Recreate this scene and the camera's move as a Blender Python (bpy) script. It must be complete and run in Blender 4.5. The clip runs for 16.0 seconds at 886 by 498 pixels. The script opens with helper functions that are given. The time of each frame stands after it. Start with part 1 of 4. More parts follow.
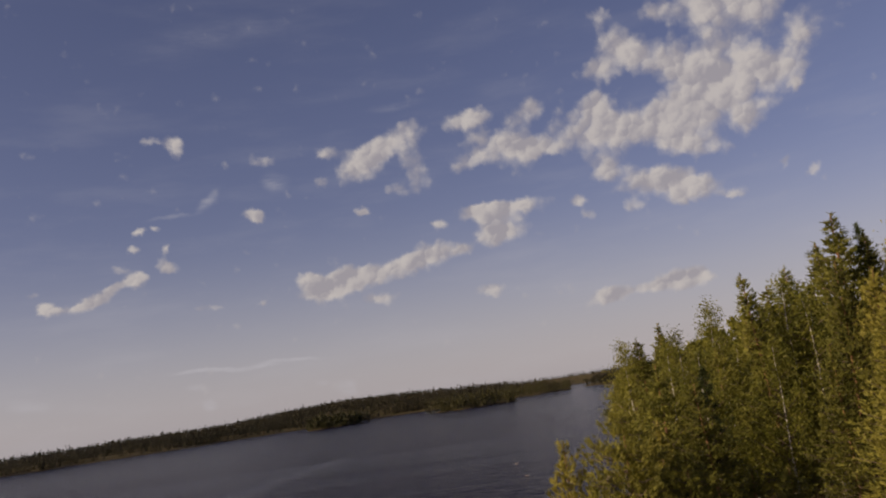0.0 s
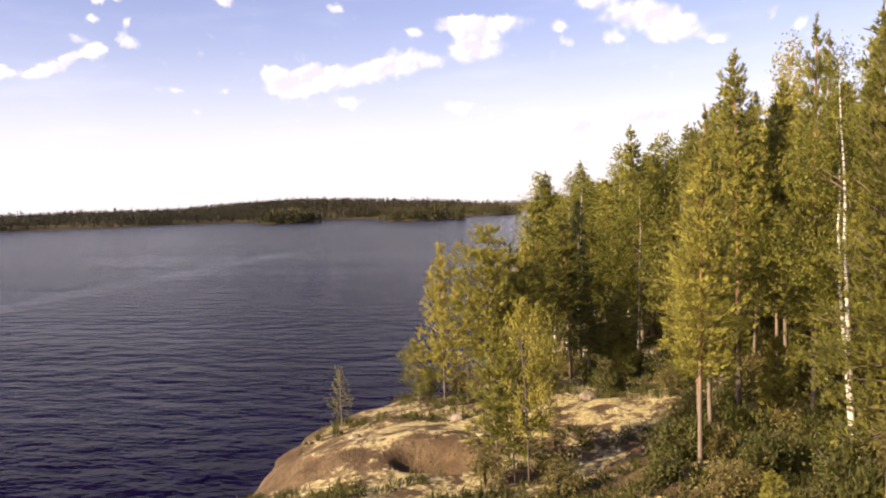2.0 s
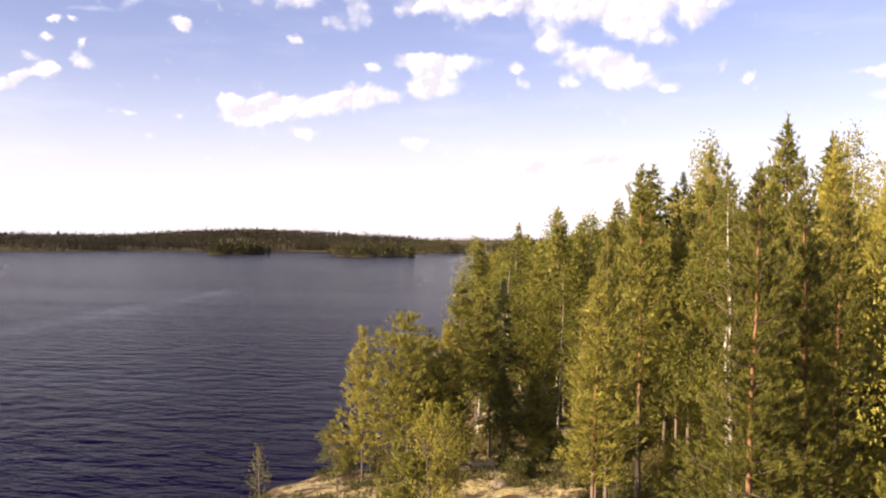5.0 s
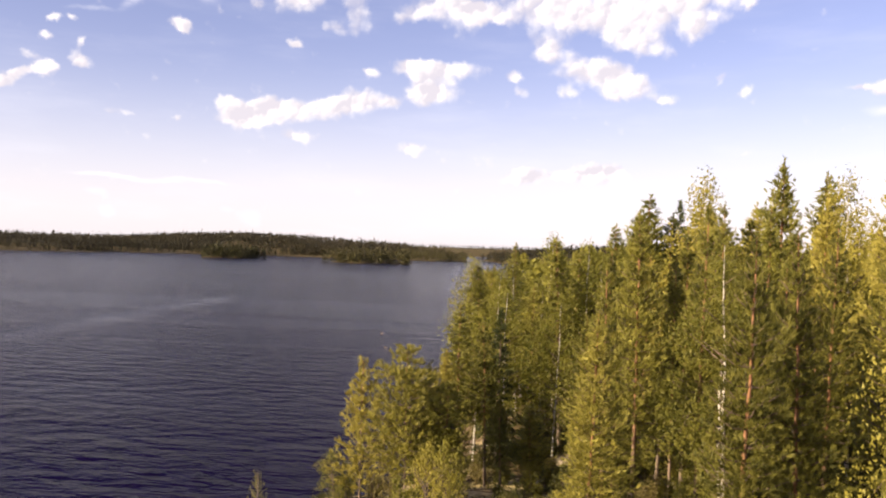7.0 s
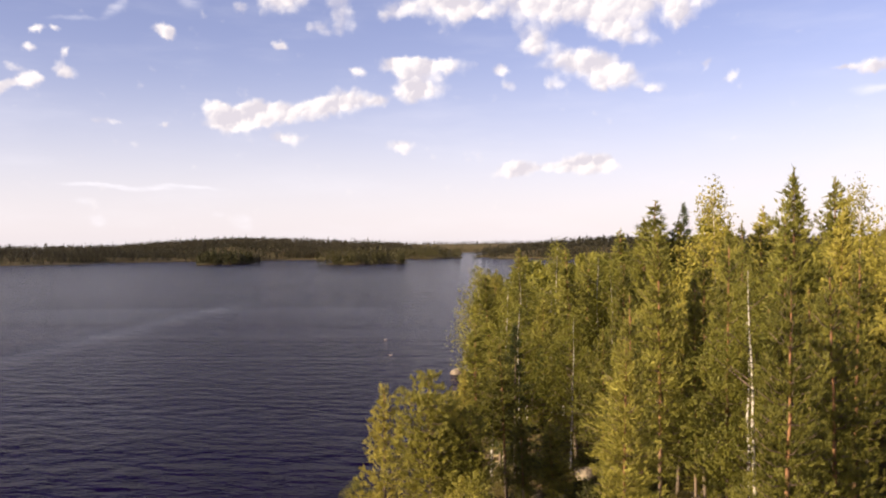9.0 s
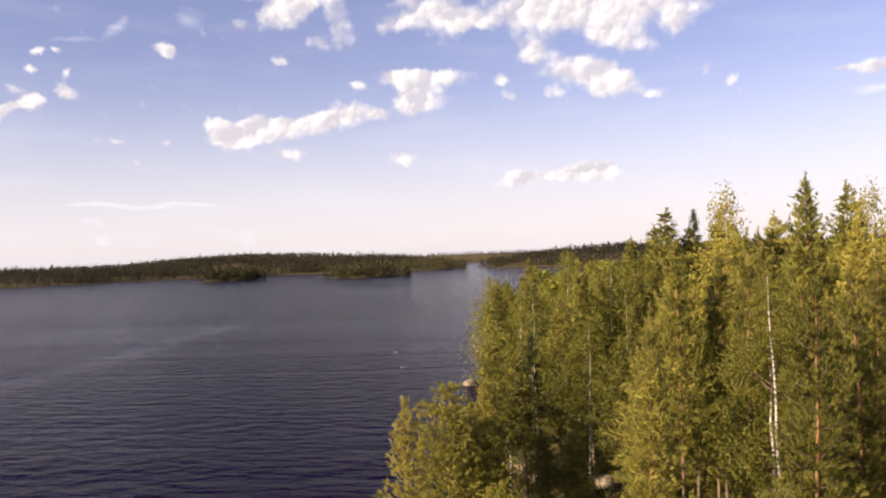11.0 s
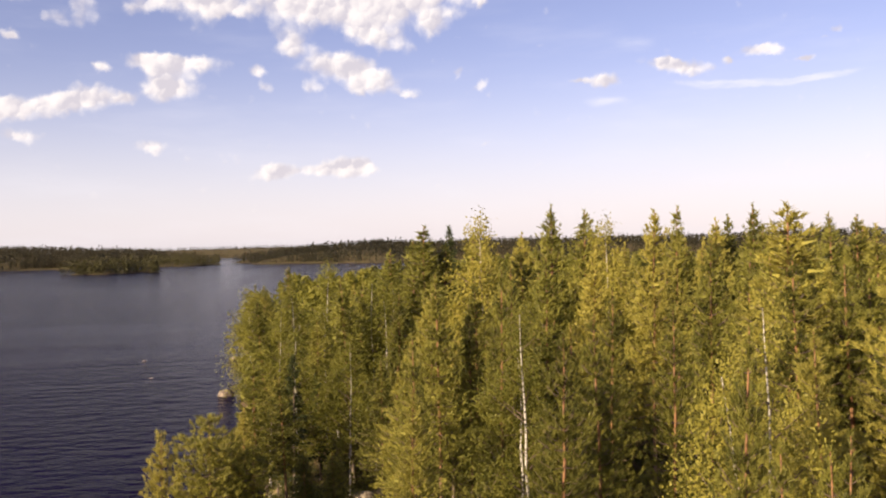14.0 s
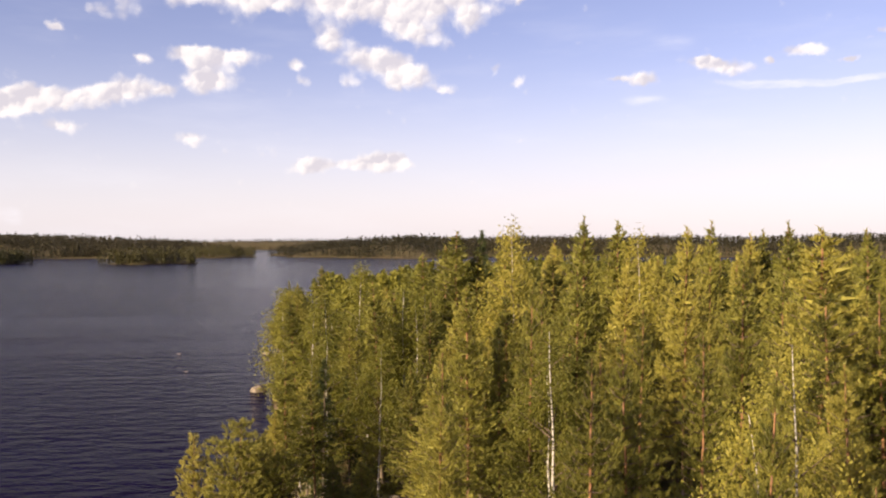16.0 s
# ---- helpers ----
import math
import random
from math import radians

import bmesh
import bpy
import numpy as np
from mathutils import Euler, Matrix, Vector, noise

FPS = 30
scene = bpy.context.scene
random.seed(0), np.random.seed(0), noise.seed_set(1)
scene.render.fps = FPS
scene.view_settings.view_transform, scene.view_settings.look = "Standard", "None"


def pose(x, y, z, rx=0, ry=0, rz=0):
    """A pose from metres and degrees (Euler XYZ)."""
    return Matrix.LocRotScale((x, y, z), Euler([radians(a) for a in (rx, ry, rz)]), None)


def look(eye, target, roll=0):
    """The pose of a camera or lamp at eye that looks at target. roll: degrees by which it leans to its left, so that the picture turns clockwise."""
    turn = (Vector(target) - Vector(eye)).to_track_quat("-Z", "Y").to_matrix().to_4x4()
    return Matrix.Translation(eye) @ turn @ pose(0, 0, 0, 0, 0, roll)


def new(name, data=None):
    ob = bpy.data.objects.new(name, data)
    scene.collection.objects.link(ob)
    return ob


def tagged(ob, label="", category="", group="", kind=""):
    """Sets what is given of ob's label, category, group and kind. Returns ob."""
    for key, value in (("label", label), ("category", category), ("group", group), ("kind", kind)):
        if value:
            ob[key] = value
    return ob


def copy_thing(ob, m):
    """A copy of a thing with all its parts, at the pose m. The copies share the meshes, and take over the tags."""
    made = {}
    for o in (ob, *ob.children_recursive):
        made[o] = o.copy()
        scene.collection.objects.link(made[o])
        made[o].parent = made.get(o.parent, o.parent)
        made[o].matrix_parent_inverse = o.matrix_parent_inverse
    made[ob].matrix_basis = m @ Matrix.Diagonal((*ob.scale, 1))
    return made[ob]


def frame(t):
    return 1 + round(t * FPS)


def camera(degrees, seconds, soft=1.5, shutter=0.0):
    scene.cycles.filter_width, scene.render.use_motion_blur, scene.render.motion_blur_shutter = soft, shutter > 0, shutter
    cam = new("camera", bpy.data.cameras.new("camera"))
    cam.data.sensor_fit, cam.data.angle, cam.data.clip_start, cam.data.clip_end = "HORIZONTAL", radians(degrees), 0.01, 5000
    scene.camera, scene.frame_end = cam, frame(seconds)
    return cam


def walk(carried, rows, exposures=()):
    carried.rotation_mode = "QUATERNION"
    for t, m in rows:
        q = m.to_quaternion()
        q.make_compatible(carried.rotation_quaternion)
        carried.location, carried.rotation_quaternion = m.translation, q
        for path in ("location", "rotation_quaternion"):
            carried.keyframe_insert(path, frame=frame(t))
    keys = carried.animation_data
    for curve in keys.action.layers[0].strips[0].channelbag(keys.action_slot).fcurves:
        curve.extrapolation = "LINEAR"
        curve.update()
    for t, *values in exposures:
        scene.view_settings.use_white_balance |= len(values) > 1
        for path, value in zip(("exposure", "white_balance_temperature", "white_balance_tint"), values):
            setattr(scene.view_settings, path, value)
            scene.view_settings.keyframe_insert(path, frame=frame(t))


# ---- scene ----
cam = camera(54.5, 16.0, soft=2.0)
PATH = [
    (0.0, pose(-5.28, 5.86, 11.70, 99.86, 8.32, 22.09)),
    (0.5, pose(-4.06, 4.19, 11.58, 94.93, 7.49, 20.94)),
    (1.0, pose(-2.80, 2.46, 11.38, 91.46, 5.54, 19.89)),
    (1.5, pose(-1.49, 0.93, 11.31, 87.78, 1.76, 19.15)),
    (2.0, pose(-0.55, 0.01, 11.16, 87.24, 1.63, 19.06)),
    (2.5, pose(0.15, -0.45, 11.07, 88.53, 1.52, 18.58)),
    (3.0, pose(0.59, -0.77, 11.44, 88.73, 0.54, 18.10)),
    (3.5, pose(0.82, -0.82, 11.99, 88.90, 0.39, 17.39)),
    (4.0, pose(0.96, -0.84, 12.55, 88.59, 0.04, 17.15)),
    (4.5, pose(1.05, -0.73, 13.01, 89.38, -0.48, 16.43)),
    (5.0, pose(1.05, -0.73, 13.55, 89.57, -0.67, 15.85)),
    (7.5, pose(0.83, -1.58, 15.09, 90.08, -1.99, 15.54)),
    (8.0, pose(0.60, -1.53, 15.41, 89.92, -0.50, 15.19)),
    (8.5, pose(0.28, -1.66, 15.87, 90.64, -0.63, 15.34)),
    (9.0, pose(-0.05, -1.89, 16.19, 89.78, 0.46, 15.09)),
    (11.5, pose(-0.67, -2.49, 16.39, 90.78, 2.36, 14.99)),
    (12.0, pose(-0.82, -2.36, 16.77, 90.60, 2.28, 4.86)),
    (12.5, pose(-0.68, -2.32, 16.98, 89.61, 0.92, -4.89)),
    (13.0, pose(-0.73, -2.48, 17.43, 89.78, 0.92, -13.72)),
    (13.5, pose(-0.82, -2.62, 17.81, 89.10, 0.47, -6.98)),
    (14.0, pose(-0.82, -2.73, 17.87, 89.73, 1.37, -0.73)),
    (14.5, pose(-0.81, -2.89, 17.98, 89.66, 0.07, 0.45)),
    (15.0, pose(-0.81, -2.99, 18.10, 88.97, -0.41, 0.79)),
    (15.5, pose(-0.72, -2.91, 18.36, 88.69, 0.63, 1.19)),
    (16.0, pose(-0.75, -2.96, 18.58, 89.51, 0.18, 1.50)),
]
EXPOSURES = [(0.0, -0.45), (0.5, 0.05), (1.0, 0.5), (1.5, 0.84), (2.0, 1.13), (2.5, 1.22), (3.5, 1.15), (5.0, 1.1), (7.5, 0.95), (9.0, 0.83), (12.0, 0.78), (13.5, 0.72), (16.0, 0.78)]
walk(cam, PATH, EXPOSURES)

SKY_R, SKY_G, SKY_B, SKY_STRENGTH = 1.35, 1.0, 1.16, 0.078
WAVE = 0.90

# ---- light ----
SUN_AZ, SUN_EL = -134.0, 23.0          # degrees, clockwise from +y; the sun stands behind and to the left
sun = new("sun", bpy.data.lights.new("sun", "SUN"))
sun.data.energy, sun.data.angle, sun.data.color = 5.0, radians(0.55), (1.0, 0.80, 0.55)
saz, sel = radians(SUN_AZ), radians(SUN_EL)
SUN_WAY = Vector((math.sin(saz) * math.cos(sel), math.cos(saz) * math.cos(sel), math.sin(sel)))
sun.matrix_world = look(tuple(SUN_WAY * 300), (0, 0, 0))

# Clouds: azimuth, height, half length, half thickness, lean (degrees), body
BANK_TOP = [
    (-1.4, 21.8, 3.33, 1.71, -16, 0.95), (2.2, 20.6, 2.47, 1.50, -17, 0.95), (4.4, 18.6, 1.79, 1.64, 43, 0.85),
    (3.0, 16.8, 2.37, 1.36, -6, 0.85), (-6.9, 20.5, 2.38, 1.96, -13, 0.95), (-8.3, 19.4, 1.49, 1.08, -13, 0.85),
    (-3.5, 18.8, 3.83, 1.68, -29, 0.95), (0.2, 18.8, 3.33, 1.96, -16, 0.95), (-4.3, 22.0, 1.60, 1.04, -15, 0.66),
    (-8.0, 22.8, 1.22, 0.84, -13, 0.57), (3.6, 15.7, 0.61, 0.55, -16, 0.66), (1.4, 22.9, 5.68, 1.78, -18, 0.95),
    (-3.7, 24.6, 2.35, 1.63, -16, 0.76),
]
BANK_LOW = [
    (-1.2, 16.4, 4.52, 2.16, 1, 1.11), (-4.7, 15.4, 4.21, 1.86, -3, 1.11), (-9.2, 15.7, 3.42, 2.09, -12, 1.11),
    (-8.8, 17.5, 1.26, 1.13, -12, 0.91), (0.4, 14.3, 2.04, 1.25, 16, 0.81), (-3.4, 13.6, 3.17, 1.10, -13, 0.91),
    (-8.9, 13.2, 1.83, 0.96, 4, 0.91), (-6.4, 11.8, 3.24, 1.32, -2, 1.01), (-3.5, 11.1, 2.74, 1.28, -17, 1.01),
    (-7.7, 10.5, 1.00, 0.56, -11, 0.71), (-4.8, 10.4, 1.34, 0.65, -12, 0.71), (-1.5, 10.0, 0.96, 0.36, -12, 0.51),
    (2.1, 11.4, 0.58, 0.44, 26, 0.61),
]
MIDDLE_ROW = [
    (-13.4, 17.8, 1.62, 1.00, 14, 1.05), (-17.7, 18.0, 2.45, 0.85, 3, 1.05), (-15.2, 15.8, 3.84, 1.60, -10, 1.05),
    (-18.1, 15.2, 1.54, 0.75, 11, 0.84), (-13.3, 15.3, 2.04, 0.85, -10, 0.84), (-23.1, 17.3, 3.32, 1.39, 17, 1.05),
    (-25.3, 16.1, 2.46, 1.39, 13, 0.95), (-21.5, 15.2, 1.24, 2.15, 2, 0.84), (-27.5, 17.1, 1.53, 0.59, -6, 0.73),
    (-28.3, 15.1, 0.71, 0.53, -7, 0.63), (-23.3, 14.1, 1.55, 0.48, -8, 0.53), (-31.9, 16.9, 1.10, 0.41, -5, 0.63),
    (-37.5, 18.5, 0.86, 0.80, -3, 1.05), (-39.2, 18.7, 0.94, 0.34, -3, 0.63),
]
PUFFS = [
    (-16.2, 11.8, 3.40, 0.86, -1, 1.15), (-17.9, 11.8, 1.26, 0.71, -9, 1.03), (-16.7, 10.3, 2.33, 1.17, -4, 1.38),
    (-20.7, 11.4, 0.73, 0.51, -8, 0.92), (-25.7, 13.0, 0.63, 0.40, -7, 1.03), (-32.9, 13.4, 1.04, 0.54, -16, 1.26),
    (-11.1, 11.5, 0.81, 0.70, -11, 0.92), (-10.7, 10.5, 0.77, 0.44, -10, 0.69), (-18.0, 6.6, 1.56, 0.60, -9, 0.92),
    (-10.2, 5.0, 2.0, 0.75, 4, 1.35), (-7.5, 5.2, 1.97, 0.5, 2, 0.9), (-5.2, 5.3, 2.2, 0.95, -3, 1.5),
    (-32.9, 7.8, 0.42, 0.29, -7, 0.57),
]
LONG_STRIP = [
    (-25.8, 8.7, 5.39, 1.03, 6, 1.1), (-29.0, 7.9, 1.69, 0.93, 3, 1), (-21.5, 9.5, 2.80, 0.94, 4, 1),
    (-29.9, 9.1, 1.33, 0.55, 3, 0.9), (-25.3, 7.1, 1.53, 0.56, -3, 0.9), (-19.2, 9.6, 0.90, 0.47, 1, 0.8),
    (-27.5, 8.5, 2.68, 1.02, 4, 0.9), (-29.7, 10.2, 0.53, 0.28, -7, 0.4),
]
RAGGED_BANK = [
    (-46.0, 8.7, 0.94, 0.57, -5, 1), (-46.6, 9.6, 0.54, 0.40, -5, 0.8), (-43.8, 8.8, 2.20, 0.42, 15, 1),
    (-42.3, 9.6, 1.38, 0.38, 20, 1), (-40.7, 10.2, 0.99, 0.69, 15, 1.1), (-38.6, 10.8, 0.84, 0.61, -5, 0.9),
    (-38.7, 11.9, 0.38, 0.61, -5, 0.7), (-40.8, 12.0, 0.62, 0.39, -5, 0.7), (-40.3, 13.1, 0.74, 0.39, 6, 0.9),
    (-39.2, 13.2, 0.46, 0.26, -5, 0.7), (-41.5, 10.8, 0.65, 0.26, -5, 0.5), (-36.2, 7.8, 1.28, 0.27, -7, 0.6),
    (-41.0, 15.3, 0.49, 0.26, -3, 0.4),
]
RIGHT_SMALL = [
    (21.4, 11.6, 1.95, 0.53, 0, 1.2), (23.8, 10.8, 0.92, 0.28, -5, 0.9), (16.7, 10.9, 2.54, 0.68, -8, 1.1),
    (15.4, 11.3, 1.07, 0.47, -3, 0.8), (19.3, 11.1, 0.64, 0.33, -4, 0.8), (11.6, 10.4, 1.70, 0.75, -7, 1),
    (10.0, 10.5, 0.86, 0.31, -2, 0.7), (3.5, 10.5, 0.79, 0.41, 24, 0.9), (25.6, 12.3, 0.67, 0.39, 4, 0.8),
    (24.8, 11.9, 0.60, 0.23, -6, 0.6), (14.7, 13.9, 0.57, 0.17, -4, 0.6), (3.7, 6.7, 0.89, 0.28, 4, 0.6),
]
WISPS = [
    (19.6, 9.6, 3.82, 0.34, -5, 1.6), (23.8, 9.6, 3.65, 0.28, 4, 1.5), (11.6, 9.0, 1.71, 0.40, -2, 0.8),
    (13.6, 12.6, 1.66, 0.61, -3, 0.5),
]
WISPS_LOW = [
    (-35.7, 3.8, 4.25, 0.22, -3, 1.2), (-31.4, 3.8, 3.05, 0.18, -3, 0.8), (-28.3, 1.6, 0.88, 0.64, -8, 1),
    (-36.9, 1.8, 0.63, 0.52, -8, 1), (-29.6, 2.1, 0.61, 0.27, -8, 0.6), (-47.4, 3.1, 1.89, 0.55, -8, 0.6),
    (-37.6, 2.8, 1.05, 0.30, -8, 0.6), (-35.7, 14.7, 1.28, 0.40, 45, 0.7), (-38.1, 13.8, 1.89, 0.18, 5, 0.6),
    (-31.2, 15.5, 1.14, 0.82, -6, 0.6), (-22.5, 19.5, 2.65, 0.37, 2, 0.35), (-33.4, 25.1, 9.09, 1.29, 7, 0.3),
]


class Graph:
    """Short hand for building node trees."""

    def __init__(self, tree):
        self.tree = tree
        tree.nodes.clear()

    def node(self, kind, inputs=(), **settings):
        n = self.tree.nodes.new(kind)
        if "operation" in settings:
            n.operation = settings["operation"]
        if "data_type" in settings:
            n.data_type = settings["data_type"]
        if "blend_type" in settings:
            n.blend_type = settings["blend_type"]
        if "sky_type" in settings:
            n.sky_type = settings["sky_type"]
        if "vector_type" in settings:
            n.vector_type = settings["vector_type"]
        if "interpolation_type" in settings:
            n.interpolation_type = settings["interpolation_type"]
        if "feature" in settings:
            n.feature = settings["feature"]
        if "attribute_name" in settings:
            n.attribute_name = settings["attribute_name"]
        for key, value in dict(inputs).items():
            self.put(n, key, value)
        return n

    def put(self, n, key, value):
        if isinstance(value, bpy.types.NodeSocket):
            self.tree.links.new(value, n.inputs[key])
        else:
            n.inputs[key].default_value = value

    def math(self, op, a, b=0.0, c=0.0, clamp=False):
        n = self.node("ShaderNodeMath", {0: a, 1: b, 2: c}, operation=op)
        n.use_clamp = clamp
        return n.outputs[0]

    def vmath(self, op, a, b=(0, 0, 0)):
        return self.node("ShaderNodeVectorMath", {0: a, 1: b}, operation=op).outputs[0]

    def noise(self, vec, scale, detail=4.0, rough=0.55):
        return self.node("ShaderNodeTexNoise", {"Vector": vec, "Scale": scale, "Detail": detail, "Roughness": rough})

    def ramp(self, value, lo, hi, a=0.0, b=1.0, kind="SMOOTHSTEP"):
        return self.node("ShaderNodeMapRange", {"Value": value, 1: lo, 2: hi, 3: a, 4: b}, interpolation_type=kind).outputs[0]

    def mix(self, fac, a, b, blend="MIX"):
        n = self.node("ShaderNodeMix", data_type="RGBA", blend_type=blend)
        self.put(n, 0, fac), self.put(n, 6, a), self.put(n, 7, b)
        return n.outputs[2]


def rgb(r, g, b):
    return (r, g, b, 1.0)


world = bpy.data.worlds.new("sky")
scene.world = world
world.use_nodes = True
g = Graph(world.node_tree)
sky = g.node("ShaderNodeTexSky", sky_type="NISHITA")
sky.sun_disc, sky.sun_elevation, sky.sun_rotation = False, sel, saz
sky.air_density, sky.dust_density, sky.ozone_density = 1.0, 0.6, 1.6
way = g.node("ShaderNodeTexCoord").outputs["Generated"]
split = g.node("ShaderNodeSeparateXYZ", {0: way})
az = g.math("DEGREES", g.math("ARCTAN2", split.outputs[0], split.outputs[1]))
el = g.math("DEGREES", g.math("ARCSINE", split.outputs[2]))
flat = g.node("ShaderNodeCombineXYZ", {0: az, 1: el, 2: 0.0}).outputs[0]
# two scales of swirl ragged the outlines
swirl = g.vmath("SUBTRACT", g.noise(flat, 0.42, 3.0).outputs["Color"], (0.5, 0.5, 0.5))
curl = g.vmath("SUBTRACT", g.noise(flat, 1.7, 3.0).outputs["Color"], (0.5, 0.5, 0.5))
bent = g.vmath("ADD", flat, g.vmath("ADD", g.vmath("MULTIPLY", swirl, (0.7, 0.5, 0)), g.vmath("MULTIPLY", curl, (0.7, 0.55, 0))))


def cloud_field(blobs, where, weight=1.0):
    total = 0.0
    for a, e, w, h, lean, body in blobs:
        body *= weight
        local = g.node("ShaderNodeMapping", {"Vector": where, "Location": (a, e, 0), "Rotation": (0, 0, radians(lean)), "Scale": (w, h, 1)}, vector_type="TEXTURE").outputs[0]
        size = g.node("ShaderNodeVectorMath", {0: local}, operation="LENGTH").outputs["Value"]
        puff = g.ramp(size, 0.0, 1.25, body, 0.0)
        total = puff if total == 0.0 else g.math("ADD", total, puff)
    return total


field = 0.0
for bank, weight in ((RAGGED_BANK, 1.3), (LONG_STRIP, 1.2), (BANK_LOW, 1.2), (PUFFS, 1.3), (BANK_TOP, 1.2), (MIDDLE_ROW, 1.2), (RIGHT_SMALL, 1.3)):
    # each bank waits for the one before it, which keeps the shader small in memory
    start = bent if field == 0.0 else g.vmath("ADD", bent, g.math("MULTIPLY", field, 1e-6))
    part_field = cloud_field(bank, start, weight)
    field = part_field if field == 0.0 else g.math("ADD", field, part_field)
fine = g.noise(flat, 1.3, 5.0, 0.55).outputs[0]


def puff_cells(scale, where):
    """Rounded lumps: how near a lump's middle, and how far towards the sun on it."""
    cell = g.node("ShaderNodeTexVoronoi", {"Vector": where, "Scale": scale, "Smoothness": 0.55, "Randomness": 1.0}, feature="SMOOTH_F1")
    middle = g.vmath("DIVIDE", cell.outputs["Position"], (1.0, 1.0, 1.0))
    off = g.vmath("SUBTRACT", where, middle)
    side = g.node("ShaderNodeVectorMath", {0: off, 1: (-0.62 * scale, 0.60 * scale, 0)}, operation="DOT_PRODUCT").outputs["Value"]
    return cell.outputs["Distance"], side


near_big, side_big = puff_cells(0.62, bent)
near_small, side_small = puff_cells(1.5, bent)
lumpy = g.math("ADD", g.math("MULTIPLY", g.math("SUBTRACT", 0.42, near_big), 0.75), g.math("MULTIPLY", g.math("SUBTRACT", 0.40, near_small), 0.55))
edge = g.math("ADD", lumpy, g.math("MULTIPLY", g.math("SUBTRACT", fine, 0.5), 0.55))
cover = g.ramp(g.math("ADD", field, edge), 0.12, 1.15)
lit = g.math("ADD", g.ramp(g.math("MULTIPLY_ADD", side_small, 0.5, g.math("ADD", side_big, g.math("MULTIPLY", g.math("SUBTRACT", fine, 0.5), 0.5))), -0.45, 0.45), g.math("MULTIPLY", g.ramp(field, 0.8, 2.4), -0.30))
wisp = g.math("MULTIPLY", g.ramp(cloud_field(WISPS + WISPS_LOW, g.vmath("ADD", flat, g.vmath("MULTIPLY", swirl, (1.2, 0.7, 0)))), 0.0, 1.0), g.ramp(g.noise(g.vmath("MULTIPLY", flat, (0.5, 2.0, 1)), 0.8, 5.0).outputs[0], 0.3, 0.7, 0.25, 1.0))
veil = g.math("MULTIPLY", g.ramp(g.noise(g.vmath("MULTIPLY", flat, (0.10, 0.42, 1)), 1.0, 5.0).outputs[0], 0.45, 0.8), g.ramp(el, 1.0, 30.0, 0.28, 0.10))
haze = g.ramp(el, 0.0, 15.0, 1.0, 0.0)
base = g.mix(g.math("MULTIPLY", g.math("POWER", haze, 1.5), 0.70), g.mix(1.0, sky.outputs[0], rgb(SKY_R, SKY_G, SKY_B), "MULTIPLY"), rgb(7.1, 6.9, 7.45))
thin = g.mix(g.math("MULTIPLY", g.math("ADD", wisp, veil, clamp=True), 0.6), base, rgb(8.2, 7.8, 8.3))
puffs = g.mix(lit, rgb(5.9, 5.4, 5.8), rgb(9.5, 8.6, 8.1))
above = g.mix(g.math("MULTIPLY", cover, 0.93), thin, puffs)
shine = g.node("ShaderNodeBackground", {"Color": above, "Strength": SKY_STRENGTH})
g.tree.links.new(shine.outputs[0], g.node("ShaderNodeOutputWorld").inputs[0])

# ---- materials ----


def material(name, rough=0.8, spec=0.3):
    m = bpy.data.materials.new(name)
    m.use_nodes = True
    q = Graph(m.node_tree)
    bsdf = q.node("ShaderNodeBsdfPrincipled", {"Roughness": rough, "Specular IOR Level": spec})
    q.tree.links.new(bsdf.outputs[0], q.node("ShaderNodeOutputMaterial").inputs[0])
    return m, q, bsdf


def bump(q, bsdf, height, strength, distance):
    q.put(bsdf, "Normal", q.node("ShaderNodeBump", {"Height": height, "Strength": strength, "Distance": distance}).outputs[0])


def make_foliage(name, dark, light, dry, glow=0.20):
    """Leaf or needle surface: part of the light passes through."""
    m = bpy.data.materials.new(name)
    m.use_nodes = True
    q = Graph(m.node_tree)
    one = q.node("ShaderNodeObjectInfo").outputs["Random"]
    geo = q.node("ShaderNodeNewGeometry")
    place = q.node("ShaderNodeTexCoord").outputs["Object"]
    clump = q.ramp(q.noise(place, 1.3, 4.0).outputs[0], 0.36, 0.64)
    shade = q.mix(q.math("ADD", q.math("MULTIPLY", clump, 0.6), q.math("MULTIPLY", geo.outputs["Random Per Island"], 0.4)), rgb(*dark), rgb(*light))
    tint = q.mix(q.ramp(one, 0.45, 1.0, 0.0, 0.55), shade, rgb(*dry))
    col = q.node("ShaderNodeHueSaturation", {"Color": tint, "Value": q.ramp(one, 0.0, 1.0, 0.62, 1.24, "LINEAR")}).outputs[0]
    diff = q.node("ShaderNodeBsdfPrincipled", {"Base Color": col, "Roughness": 0.55, "Specular IOR Level": 0.25})
    trans = q.node("ShaderNodeBsdfTranslucent", {"Color": col})
    mixed = q.node("ShaderNodeMixShader", {0: glow, 1: diff.outputs[0], 2: trans.outputs[0]})
    q.tree.links.new(mixed.outputs[0], q.node("ShaderNodeOutputMaterial").inputs[0])
    return m


